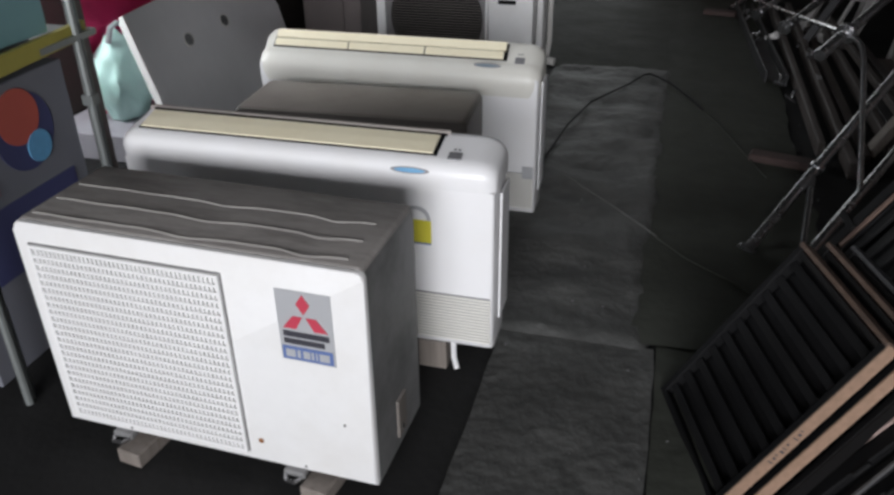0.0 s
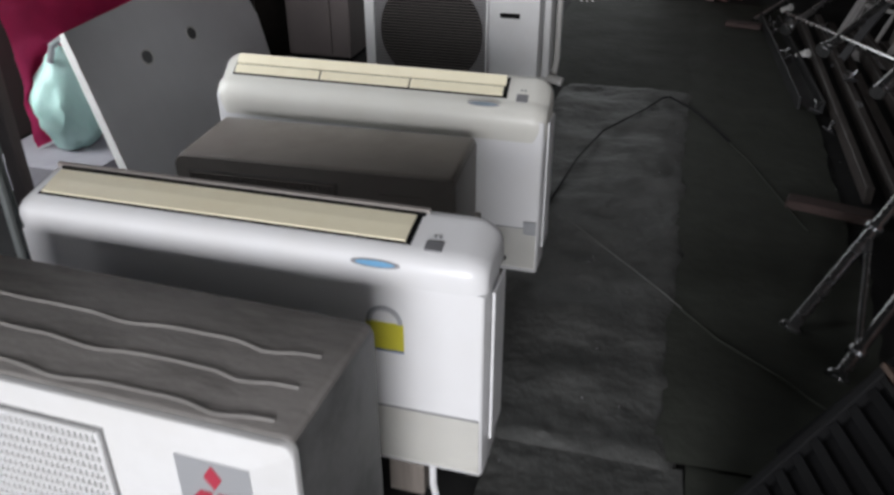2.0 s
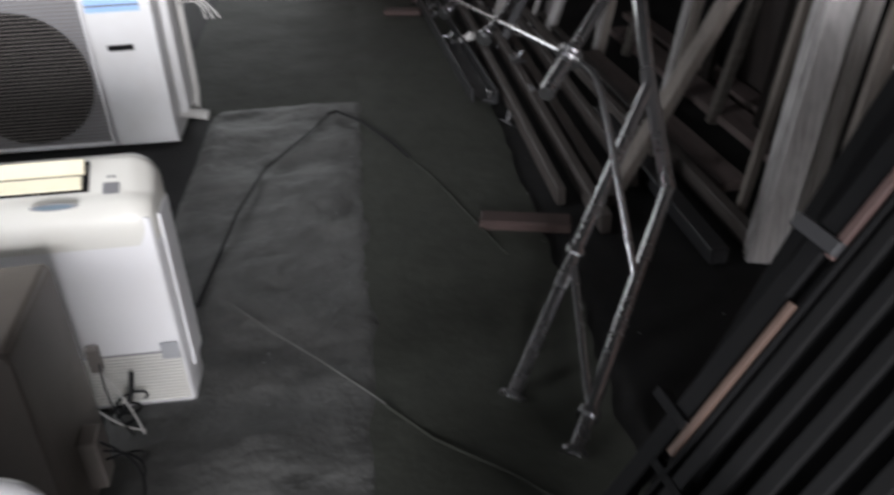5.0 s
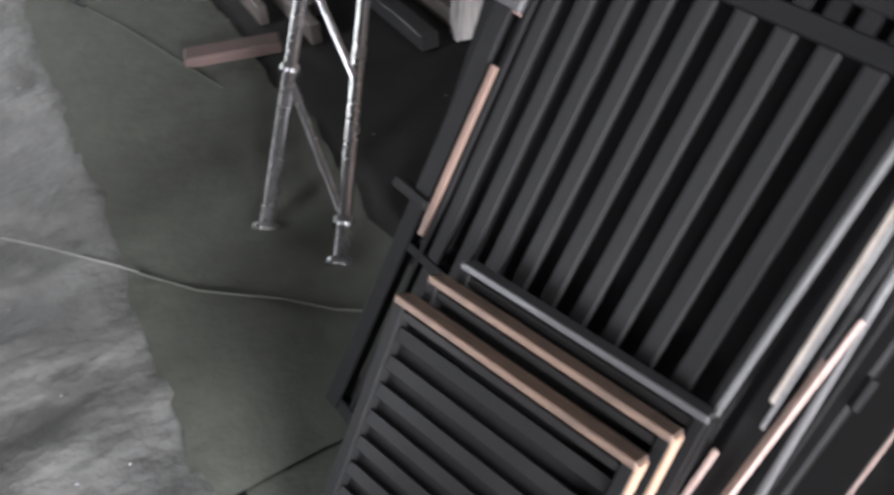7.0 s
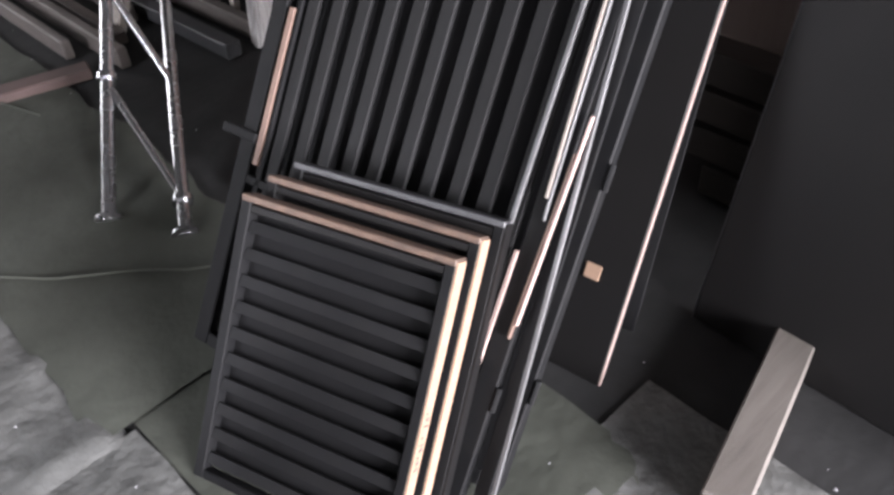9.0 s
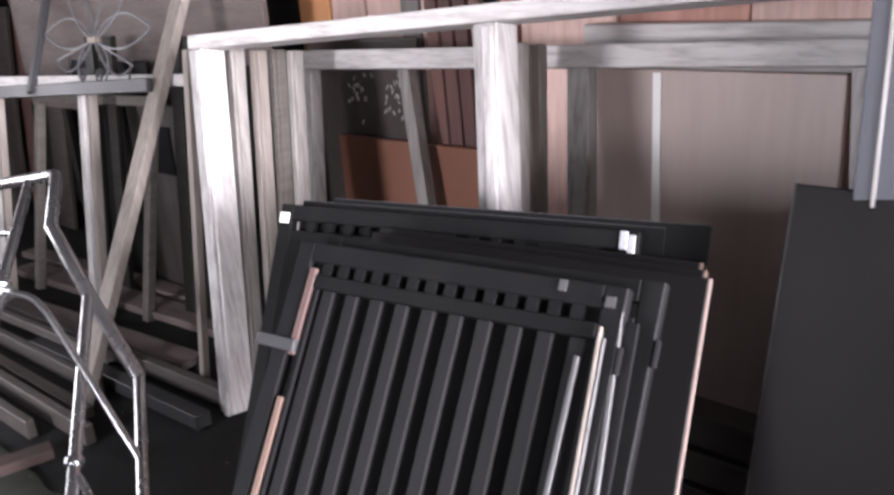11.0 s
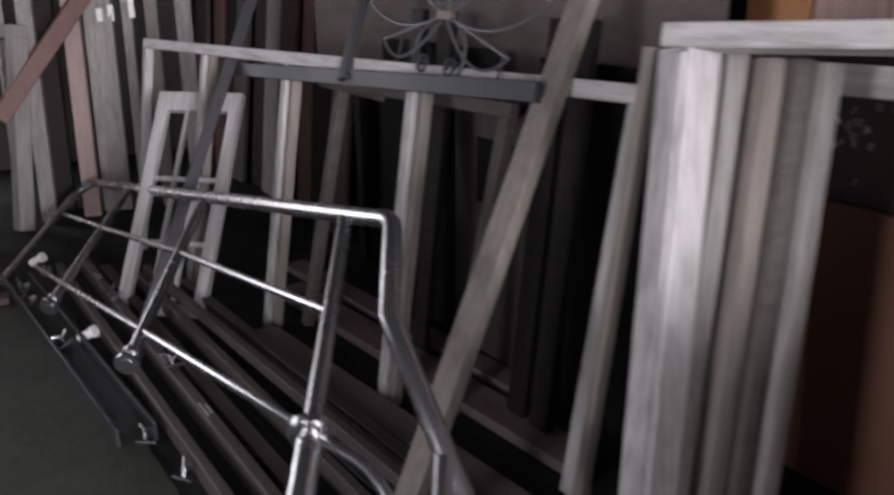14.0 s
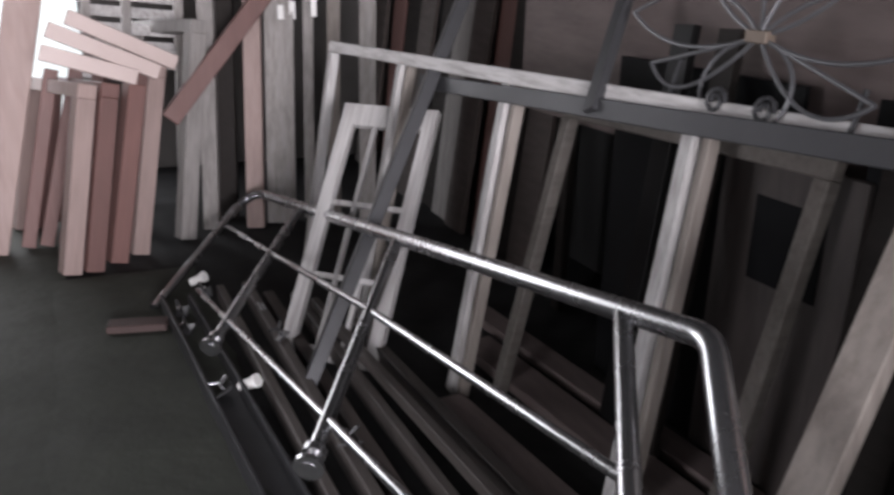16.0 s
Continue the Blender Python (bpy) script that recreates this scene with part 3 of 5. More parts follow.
part("emblem", diamond(0.705, 0.47, 0.03, 0.035, -0.0185), brown_cabinet, st2, "faded red diamond mark")
vc = part("valve_cover", box((0.86, 0.12, 0.08), (0.905, 0.19, 0.22), 0.006), grimy_dark_case, ac25, "grimy valve cover")
for k in range(3):
    part("wire", tube(bez((0.90, 0.15, 0.2 - 0.03 * k), (1.02, 0.10 + 0.03 * k, 0.17), (0.97, 0.12 + 0.03 * k, 0.03 + 0.03 * k)), 0.003, 6), cable_black, ac25, "loose connecting wire")


def cover_shell(profile, w, r):
    """A hood drawn out along x whose two ends curve down and back."""
    bm = bmesh.new()
    ztop, zlow = max(z for y, z in profile), min(z for y, z in profile)
    near = [r * (1 - math.cos(k * math.pi / 14)) for k in range(8)]
    stations = near + [w * k / 8 for k in range(1, 8)] + [w - a for a in reversed(near)]
    rings = []
    for x in stations:
        d = min(x, w - x, r)
        drop = r - math.sqrt(max(0.0, r * r - (r - d) ** 2))
        ring = []
        for y, z in profile:
            u = (z - zlow) / (ztop - zlow)
            ring.append(bm.verts.new((x, y + (0.55 * drop if y < 0.06 else -0.05 * drop), z - drop * u ** 1.6 * 0.9)))
        rings.append(ring)
    n = len(profile)
    for a, b in zip(rings, rings[1:]):
        for k in range(n):
            bm.faces.new((a[k], a[(k + 1) % n], b[(k + 1) % n], b[k]))
    bm.faces.new(rings[0][::-1])
    bm.faces.new(rings[-1])
    return bm


def indoor_unit(m, w, h, body, flaps, badge, label, slot, upper, margin=0.0):
    """A floor-standing indoor unit: x along its front, y to the back, z from its underside."""
    unit = thing("indoor_ac_unit", label, "air conditioner", m, "indoor air conditioner units")
    low = [(0.03, 0.0), (0.012, 0.012), (0.0, 0.05), (0.0, h - 0.112), (0.16, h - 0.112), (0.16, 0.0)]
    bm = extrude(low, 0.004, w - 0.004)
    bevelled(bm, [e for e in bm.edges if abs(e.verts[0].co.x - e.verts[1].co.x) < 1e-5], 0.012, 3)
    part("body", bm, white_plastic, unit, smooth=True)
    top = [(y, h + z) for y, z in upper]
    bm = cover_shell(top, w, 0.06)
    cover = part("top_cover", bm, body, unit, "rounded white top cover", smooth=True)
    soften(cover, 55)
    x0, x1 = 0.055, w - 0.14 - margin
    e = w - margin
    (ya, za), (yb, zb) = slot
    slope, run = math.atan2(zb - za, yb - ya), math.hypot(yb - ya, zb - za)

    def on_slope(b):
        b.transform(Matrix.Translation((0, ya, h + za)) @ pose(0, 0, 0, math.degrees(slope)))
        return b

    # flat patch, the slot's inner shade is only its colour
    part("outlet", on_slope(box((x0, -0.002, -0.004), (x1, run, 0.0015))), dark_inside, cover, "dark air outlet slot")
    if flaps == 1:
        part("flap", on_slope(extrude([(0.003, 0.0), (run - 0.011, 0.0), (run - 0.011, 0.0075), (run * 0.5, 0.0078), (0.006, 0.0045)], x0 + 0.006, x1 - 0.012)), cream_plastic, cover, "yellowed cream air flap")
        part("outlet_lip", on_slope(tube([(x0, run, 0.004), (x1 + 0.005, run, 0.001)], 0.004, 8)), dark_inside, cover, "thin metal outlet lip")
        part("metal_bar", on_slope(extrude([(run + 0.005, -0.004), (run + 0.018, -0.006), (run + 0.018, 0.007), (run + 0.008, 0.009)], x0 - 0.02, x1 + 0.012)), brown_silver, cover, "brownish silver metal bar")
    else:
        part("flap", on_slope(extrude([(run * 0.55, 0.002), (run, 0.006), (run, 0.014), (run * 0.55, 0.008)], x0 + 0.006, x1 - 0.01)), cream_plastic, cover, "yellowed cream air flap")
        n = 3
        for k in range(n):
            a = x0 + 0.006 + (x1 - x0 - 0.016) * k / n
            b = x0 + 0.006 + (x1 - x0 - 0.016) * (k + 1) / n - 0.006
            part("flap", on_slope(extrude([(0.004, 0.0), (run * 0.48, 0.0), (run * 0.48, 0.007), (0.008, 0.005)], a, b)), cream_plastic, cover, "yellowed cream air flap")
    part("display", on_slope(box((e - 0.108, -0.012, -0.006), (e - 0.07, 0.018, 0.0025), 0.001, seg=1)), grey_plate, cover, "grey control display window")
    for k in range(2):
        part("mark", on_slope(box((e - 0.098 + 0.012 * k, 0.030, 0.0), (e - 0.092 + 0.012 * k, 0.036, 0.0022))), grey_plate, cover)
    bm = bmesh.new()
    bmesh.ops.create_circle(bm, cap_ends=True, segments=28, radius=1.0)
    bmesh.ops.scale(bm, vec=(0.055, 0.0095 if flaps == 1 else 0.0085, 1), verts=bm.verts)
    ext = bmesh.ops.extrude_face_region(bm, geom=bm.faces[:])
    bmesh.ops.translate(bm, vec=(0, 0, 0.003), verts=[v for v in ext["geom"] if isinstance(v, bmesh.types.BMVert)])
    bm.transform(Matrix.Translation((e - 0.205, -0.0075, h - 0.062)) @ pose(0, 0, 0, 70))
    bd = part("badge", bm, grey_plate, cover, "oval maker's badge with a grey rim")
    bm = bmesh.new()
    bmesh.ops.create_circle(bm, cap_ends=True, segments=28, radius=1.0)
    bmesh.ops.scale(bm, vec=(0.044, 0.0062 if flaps == 1 else 0.005, 1), verts=bm.verts)
    ext = bmesh.ops.extrude_face_region(bm, geom=bm.faces[:])
    bmesh.ops.translate(bm, vec=(0, 0, 0.005), verts=[v for v in ext["geom"] if isinstance(v, bmesh.types.BMVert)])
    bm.transform(Matrix.Translation((e - 0.205, -0.0075, h - 0.062)) @ pose(0, 0, 0, 70))
    part("emblem", bm, badge, bd)
    gr = part("intake", box((0.03, -0.002, 0.035), (w - 0.012, 0.002, 0.195)), grey_plate, unit, "grey air intake")
    for k in range(15):
        z = 0.038 + 0.0105 * k
        part("slat", extrude([(-0.006, z), (0.0, z - 0.001), (0.0, z + 0.0055), (-0.005, z + 0.0045)], 0.028, w - 0.01), aged_plastic, gr)
    part("end_plate", box((w + 0.001, 0.05, 0.10), (w + 0.008, 0.155, h - 0.13), 0.002, seg=1), white_plastic, unit)
    return unit


ac2 = indoor_unit(pose(-1.54, 1.905, 0.1, 0, 0, 0.3), 1.152, 0.645, white_plastic, 1, badge_blue, "white indoor air conditioner with a cream flap and blue badge",
                  ((0.034, -0.029), (0.131, -0.009)), [(-0.006, -0.112), (-0.010, -0.075), (-0.004, -0.052), (0.012, -0.037), (0.034, -0.030), (0.131, -0.010), (0.146, -0.006), (0.158, -0.012), (0.164, -0.03), (0.164, -0.112)], 0.034)
sk = part("energy_sticker", box((0.882, -0.003, 0.358), (0.968, 0.0, 0.43), 0.0005, seg=1), yellow_paper, ac2, "yellow energy label with a grey arch")
arch = [(0.925 + 0.036 * math.cos(a), -0.002, 0.432 + 0.036 * math.sin(a)) for a in [k * math.pi / 12 for k in range(13)]]
part("arch", tube(arch, 0.006, 6), silver_plate, sk, "grey printed arch")
part("print", box((0.882, -0.0045, 0.354), (0.968, -0.003, 0.359)), blue_ink, sk)
part("drain_stub", tube([(1.02, 0.03, 0.02), (1.03, 0.0, -0.03), (1.045, -0.02, -0.06)], 0.009, 8), white_plastic, ac2, "white drain hose stub")
for x in (0.15, 0.95):
    solid("wood_block", beam((-1.535 + x, 1.93, 0.049), (-1.535 + x, 2.11, 0.049), 0.09, 0.1, bevel=0.003), tan_plank, "rough timber block under the indoor unit", "wood block", group="timber blocks")

ac3 = indoor_unit(pose(-1.648, 3.0, 0.004, 0, 0, 0.6), 1.19, 0.70, aged_plastic, 3, faded_blue, "white indoor air conditioner with three cream flaps and tape",
                  ((0.050, -0.056), (0.112, -0.008)), [(-0.002, -0.185), (-0.006, -0.16), (-0.009, -0.138), (-0.009, -0.118), (-0.004, -0.099), (0.008, -0.084), (0.022, -0.068), (0.038, -0.064), (0.050, -0.057), (0.112, -0.009), (0.132, -0.006), (0.152, -0.012), (0.166, -0.04), (0.166, -0.185)])
for x in (1.135,):
    part("tape", box((x, -0.010, 0.175), (x + 0.045, -0.006, 0.225)), silver_plate, ac3, "strip of grey tape")
part("wire", tube(bez((1.05, -0.02, 0.15), (1.06, -0.10, 0.1), (1.0, -0.06, 0.04)), 0.007, 8), cable_black, ac3, "black plug lead")
part("wire", tube(bez((0.98, -0.02, 0.2), (1.0, -0.12, 0.14), (1.04, -0.10, 0.01)), 0.003, 6), cable_black, ac3, "thin pale wire")
part("wire", tube(bez((0.97, -0.02, 0.16), (1.06, -0.12, 0.16), (1.07, -0.10, 0.005)), 0.003, 6), copper, ac3, "thin pale wire")

for k in range(5):
    a = 0.55 + 0.09 * k
    part("wire", tube(bez((a, -0.012, 0.06 + 0.01 * (k % 3)), (a + 0.10, -0.07 - 0.012 * k, 0.05), (a + 0.16 - 0.05 * (k % 2), -0.03 - 0.015 * k, 0.012), 8), 0.0025, 6), cable_black if k % 2 else copper, ac3, "thin loose wire")

part("bracket", box((0.955, -0.03, 0.165), (0.985, -0.006, 0.24), 0.004), grimy_dark_case, ac3, "small grimy bracket")
coil = [(1.0 + 0.035 * math.cos(a) + 0.004 * a, -0.05 - 0.03 * math.sin(a), 0.02 + 0.006 * a) for a in [k * math.pi / 6 for k in range(26)]]
part("lead", tube(coil, 0.004, 6), cable_black, ac3, "coiled black lead")

# the big outdoor unit at the back
ac4, _ = condenser(pose(-1.775, 4.81, -0.012, 0, 0, 0.5), 0.975, 0.36, 0.03, 0.86, white_paint, dusty_top, white_paint, "large white outdoor air conditioner with a round dark fan")
part("grille_frame", frame_ring(0.06, 0.69, 0.06, 0.71, -0.014, 0.012, 0.012), grille_wire, ac4)
back = part("fan_recess", box((0.06, -0.0165, 0.06), (0.69, -0.012, 0.71)), grey_plate, ac4, "grey panel behind the fan grille")
# flat disc, coloured for the shade inside the fan
part("fan_mouth", disc((0.383, -0.016, 0.362), (0, 1, 0), 0.29, 0.006, 40), dark_inside, ac4, "round dark fan opening")
for k in range(40):
    z = 0.066 + 0.016 * k
    part("grille_slat", box((0.06, -0.026, z), (0.69, -0.018, z + 0.0028)), grimy_dark_case, ac4)
part("handle_slot", box((0.765, -0.018, 0.465), (0.872, -0.013, 0.49), 0.004), dark_inside, ac4, "black handle slot")
part("label", box((0.712, -0.017, 0.63), (0.93, -0.0135, 0.705)), pale_blue, ac4, "pale blue paper label")
part("label_stripe", box((0.712, -0.019, 0.652), (0.93, -0.0165, 0.66)), white_card, ac4)
part("side_cover", box((0.98, 0.10, 0.12), (1.02, 0.28, 0.75), 0.01), white_paint, ac4, "white pipe cover on its side")
part("pipe", tube([(1.02, 0.2, 0.7), (1.05, 0.2, 0.66), (1.05, 0.2, 0.2), (1.035, 0.2, 0.08)], 0.016, 10), copper, ac4, "pale wrapped pipe")
part("valve", tube([(0.98, 0.13, 0.12), (1.10, 0.11, 0.10)], 0.025, 10), copper, ac4, "pale valve cap")
for k in range(3):
    part("wire", tube(bez((1.05, 0.15, 0.6 + 0.04 * k), (1.17, 0.1, 0.66), (1.18 + 0.03 * k, 0.05, 0.56)), 0.004, 6), copper, ac4, "loose pale wire")

# cabinet beside it
cab = thing("metal_cabinet", "brown-grey metal cabinet with a faded pink label", "cabinet", pose(-2.46, 5.2, 0))
part("body", box((0, 0, 0.03), (0.42, 0.42, 1.25), 0.01), brown_cabinet, cab)
part("door", box((0.01, -0.02, 0.05), (0.30, 0.0, 1.23), 0.006), brown_cabinet, cab)
part("label", box((0.12, -0.023, 0.40), (0.27, -0.019, 0.62)), pink_label, cab, "faded pink paper label")
part("plinth", box((0.02, 0.02, 0.0), (0.40, 0.40, 0.03)), dark_inside, cab)
solid("dark_crate", box((-3.0, 4.9, 0), (-2.5, 5.6, 0.75), 0.01), dark_wood, "dark timber crate beside the cabinet", "crate")

# leaning grey board
M = panel_axes((-2.14, 3.125, 0.0), (-2.33, 4.78, 0.0), (-2.46, 3.26, 0.69))
board = thing("leaning_board", "grey laminate board with two holes, leaning on cartons", "board", M)
LEANED = [(0, 0), (1.66, 0), (1.95, 0.74), (0.16, 0.74)]
part("sheet", extrude(LEANED, 0.0, 0.018, 1), board_grey, board)
part("edge_band", extrude([(-0.006, 0.0), (0.0, 0.0), (0.16, 0.74), (0.154, 0.74)], -0.003, 0.021, 1), board_edge, board, "white chipped edge")
part("edge_band", extrude([(0.0, 0.02), (0.012, 0.02), (0.166, 0.72), (0.154, 0.72)], 0.024, 0.034, 1), board_edge, board, "white chipped edge")
HOLES = ((0.582, 0.498), (1.034, 0.483))
for hx, hz in HOLES:
    ring = [(hx + 0.046 * math.cos(a), -0.002, hz + 0.034 * math.sin(a)) for a in [k * math.pi / 8 for k in range(16)]]
    bm = disc((0, -0.001, 0), (0, 1, 0), 0.03, 0.003, 20)
    bmesh.ops.scale(bm, vec=(1.4, 1, 1), verts=bm.verts)
    bmesh.ops.translate(bm, vec=(hx, 0, hz), verts=bm.verts)
    hole = part("hole", bm, dull_steel, board, "dark cut-out hole")
    part("rim", tube(ring, 0.004, 6, closed=True), board_edge, hole, "pale rim of the hole")

# behind the board: bag, cloth, cartons and the rack
bm = bmesh.new()
bmesh.ops.create_icosphere(bm, subdivisions=4, radius=1)
for v in bm.verts:
    c = v.co
    k = 1 - 0.42 * max(0, c.z) ** 2 - 0.12 * max(0, -c.z - 0.55)
    a = math.atan2(c.y, c.x)
    sag = 0.05 * math.sin(7 * a + 4 * c.z + 2 * noise.noise(c * 2)) * (0.3 + abs(c.z)) + 0.035 * math.sin(13 * c.z + 3 * noise.noise(c * 3))
    nz = 1 + 0.16 * noise.noise(c * 1.8) + 0.07 * noise.noise(c * 5) + sag
    v.co = Vector((c.x * 0.13 * k * nz, c.y * 0.16 * k * nz, 0.22 + max(-0.19, c.z * 0.24 * (1 + 0.08 * noise.noise(c * 3)))))
bm.transform(Matrix.Translation((-2.62, 3.38, 0.11)))
bag = thing("plastic_bag", "teal plastic bag, full, standing behind the board", "bag", pose(-2.62, 3.38, 0.14))
part("sack", bm, teal_cloth, bag, here=True, smooth=True)
part("handle", tube([(-2.60, 3.30, 0.53), (-2.58, 3.31, 0.60), (-2.57, 3.35, 0.615), (-2.57, 3.40, 0.59), (-2.59, 3.43, 0.52)], 0.014, 8), silver_plate, bag, "grey bag handle", here=True, smooth=True)
solid("white_carton", box((-2.9, 3.1, 0.0), (-2.36, 3.62, 0.135), 0.004), pale_card, "flat white carton under the bag", "carton")
bm = grid_sheet(0, 0.72, 0, 1.2, 0, 0.05, 0.04, 71.0, False, 5.0)
bm.transform(pose(-2.75, 3.25, 0.15, 90, 0, 84))
ob = solid("magenta_cloth", bm, magenta_cloth, "deep magenta cloth hanging over stored goods", "cloth", smooth=True)
solid("white_carton", box((-2.72, 4.02, 0.0), (-2.63, 4.16, 1.25), 0.008), board_edge, "tall white carton behind the cloth", "carton")

rack = thing("storage_rack", "grey steel storage rack with a yellow shelf rail", "rack", pose(-1.95, 1.85, 0))
for x, y in ((-1.72, 1.50), (-1.80, 2.16), (-2.4, 1.52), (-2.45, 2.18)):
    bm = box((x - 0.02, y - 0.02, 0), (x + 0.02, y - 0.014, 2.0))
    box((x - 0.02, y - 0.014, 0), (x - 0.014, y + 0.02, 2.0), bm=bm)
    pst = part("upright", bm, rack_steel, rack, here=True)
for x, y in ((-1.78, 2.115), (-1.70, 1.46)):
    part("tie_rod", tube([(x, y, 0.0), (x, y, 1.9)], 0.012, 8), rack_steel, rack, here=True)
    part("clamp", box((x - 0.02, y - 0.02, 0.70), (x + 0.02, y + 0.02, 0.735), 0.003), rack_steel, rack, here=True)
for z in (0.93, 1.5):
    part("shelf_rail", beam((-1.74, 1.45, z), (-1.80, 2.18, z), 0.02, 0.055), yellow_rail, rack, "dull yellow shelf rail", here=True)
    part("shelf", box((-2.5, 1.45, z - 0.02), (-1.77, 2.2, z)), rack_steel, rack, here=True)
solid("brown_pole", beam((-2.02, 2.42, 0), (-2.06, 2.46, 2.0), 0.05, 0.04, (0, -1, 0), 0.003), brown_cabinet, "brown-grey pole standing behind the rack", "pole")
box_a = thing("printed_carton", "white carton printed with a red and blue round picture", "carton", pose(-1.83, 1.5, 0.0))
part("box", box((-2.35, 1.50, 0.0), (-1.83, 2.08, 0.86), 0.004), white_card, box_a, here=True)
part("print", disc((-1.829, 1.86, 0.70), (1, 0, 0), 0.12, 0.004, 32), navy_ink, box_a, "navy disc", here=True)
part("print", disc((-1.827, 1.845, 0.75), (1, 0, 0), 0.085, 0.004, 32), orange_ink, box_a, "orange-red disc", here=True)
part("print", disc((-1.8285, 1.62, 0.80), (1, 0, 0), 0.05, 0.003, 24), pale_blue, box_a, "pale blue disc", here=True)
part("print", disc((-1.8255, 1.90, 0.64), (1, 0, 0), 0.05, 0.004, 24), badge_blue, box_a, "blue disc", here=True)
part("print", box((-1.829, 1.53, 0.56), (-1.8265, 1.70, 0.60)), orange_ink, box_a, "red printed bar", here=True)
part("print", box((-1.829, 1.52, 0.30), (-1.826, 2.02, 0.52)), navy_ink, box_a, "dark printed band", here=True)
solid("blue_green_carton", box((-2.45, 1.48, 0.952), (-1.82, 2.05, 1.3), 0.005), bluegreen_box, "blue-green carton on the rack shelf", "carton")

# floor leads
lead = [(-0.52, 3.45, 0.030), (-0.505, 3.62, 0.030), (-0.46, 4.05, 0.032), (-0.385, 4.42, 0.032), (-0.21, 4.77, 0.032), (-0.13, 4.98, 0.030), (-0.09, 5.02, 0.028), (0.03, 4.86, 0.030), (0.165, 4.58, 0.030), (0.22, 4.45, 0.024)]
solid("power_cable", tube(lead, 0.0055, 8), cable_black, "black power cable curling over the floor", "cable", smooth=True)
solid("string", tube([(-0.41, 3.442, 0.032), (-0.282, 3.286, 0.034), (-0.141, 3.14, 0.03), (-0.004, 2.985, 0.028), (0.05, 2.92, 0.026)], 0.0025, 6), string_grey, "thin pale string lying on the floor", "string")

fold = [(0.05, 2.92, 0.022), (0.165, 2.78, 0.022), (0.25, 2.71, 0.022), (0.339, 2.64, 0.022), (0.432, 2.545, 0.02), (0.50, 2.50, 0.018)]
solid("mat_fold", tube(fold, 0.004, 8), mat_green, "low crease across the dark aisle mat", "floor mat", "structure", smooth=True)
edge_fold = [(0.22, 4.45, 0.020), (0.30, 4.25, 0.022), (0.41, 3.9, 0.022), (0.50, 3.62, 0.020)]
solid("mat_fold", tube(edge_fold, 0.004, 8), mat_green, "low crease across the dark aisle mat", "floor mat", "structure", smooth=True)

# ---- gates and louvres on the aisle's other side ----


def slat_gate(m, w, h, n, label, wood_left=False, holes=True, mesh_depth=0.03, paint=None, infill=False, inner=0.045):
    """A barred gate: x along its width, z up its height, y to its back."""
    g = thing("slatted_gate", label, "gate", m, "leaning gates")
    s = 0.045
    part("stile", box((0, 0, 0), (s, mesh_depth, h), 0.003, seg=1), black_paint, g)
    part("stile", box((w - s, 0, 0), (w, mesh_depth, h), 0.003, seg=1), black_paint, g)
    part("rail", box((s, 0, 0), (w - s, mesh_depth, 0.05), 0.003, seg=1), black_paint, g)
    part("rail", box((s, 0, h - 0.045), (w - s, mesh_depth, h), 0.003, seg=1), black_paint, g)
    part("rail", box((s, 0.0, h - 0.105), (w - s, mesh_depth, h - 0.072), 0.003, seg=1), black_paint, g)
    part("rail", box((s, 0.0, h * 0.36), (w - s, mesh_depth * 0.8, h * 0.36 + 0.02), 0.002, seg=1), black_paint, g)
    if holes:
        for k in range(1, 15):
            x = s + (w - 2 * s) * k / 15
            part("spacer", box((x - 0.012, 0.004, h - 0.072), (x + 0.012, mesh_depth - 0.004, h - 0.045)), black_paint, g)
    pitch = (w - s - inner) / n
    for k in range(n):
        x = inner + pitch * (k + 0.5)
        part("slat", box((x - pitch * 0.24, 0.004, 0.05), (x + pitch * 0.24, 0.016, h - 0.105), 0.002, seg=1), paint or slat_black, g)
    # added sheet in near-black, in place of the shade between the slats
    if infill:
        part("gap_shade_sheet", box((s, 0.002, 0.05), (w - s, 0.005, h - 0.105)), dark_inside, g, "added black sheet that fills the slat gaps with dark")
    if wood_left:
        part("wood_strip", box((s + 0.012, -0.004, h * 0.40), (s + 0.027, 0.008, h * 0.70), 0.001, seg=1), brown_edge, g, "stained orange wood strip")
        part("wood_strip", box((s + 0.006, -0.004, h * 0.78), (s + 0.024, 0.008, h - 0.06), 0.001, seg=1), faded_pink, g, "faded pink wood strip")
        part("inner_bar", box((s + 0.030, 0.0, 0.05), (s + 0.042, 0.02, h - 0.105), 0.002, seg=1), black_paint, g)
    for z in (0.22, h * 0.55, h - 0.16):
        part("hinge", tube([(w + 0.004, 0.004, z), (w + 0.004, 0.004, z + 0.05)], 0.007, 8), black_paint, g, "worn hinge pin")
    return g


GA_BL, GA_BR, GA_TL = Vector((0.303, 2.325, 0.0)), Vector((0.425, 1.545, 0.0)), Vector((0.945, 2.425, 0.985))
GA = panel_axes(GA_BL, GA_BR, GA_TL)
GW, GH = (GA_BR - GA_BL).length, (GA_TL - GA_BL).length
ga = slat_gate(GA, GW, GH, 10, "black slatted gate with a bare wood strip, leaning", True, inner=0.08)
part("latch", box((-0.045, -0.012, GH * 0.785), (0.07, 0.02, GH * 0.785 + 0.028), 0.003), dull_steel, ga, "grey latch bar")
part("latch", box((-0.05, -0.012, GH * 0.44), (0.055, 0.02, GH * 0.44 + 0.022), 0.003), black_paint, ga, "black latch bar")
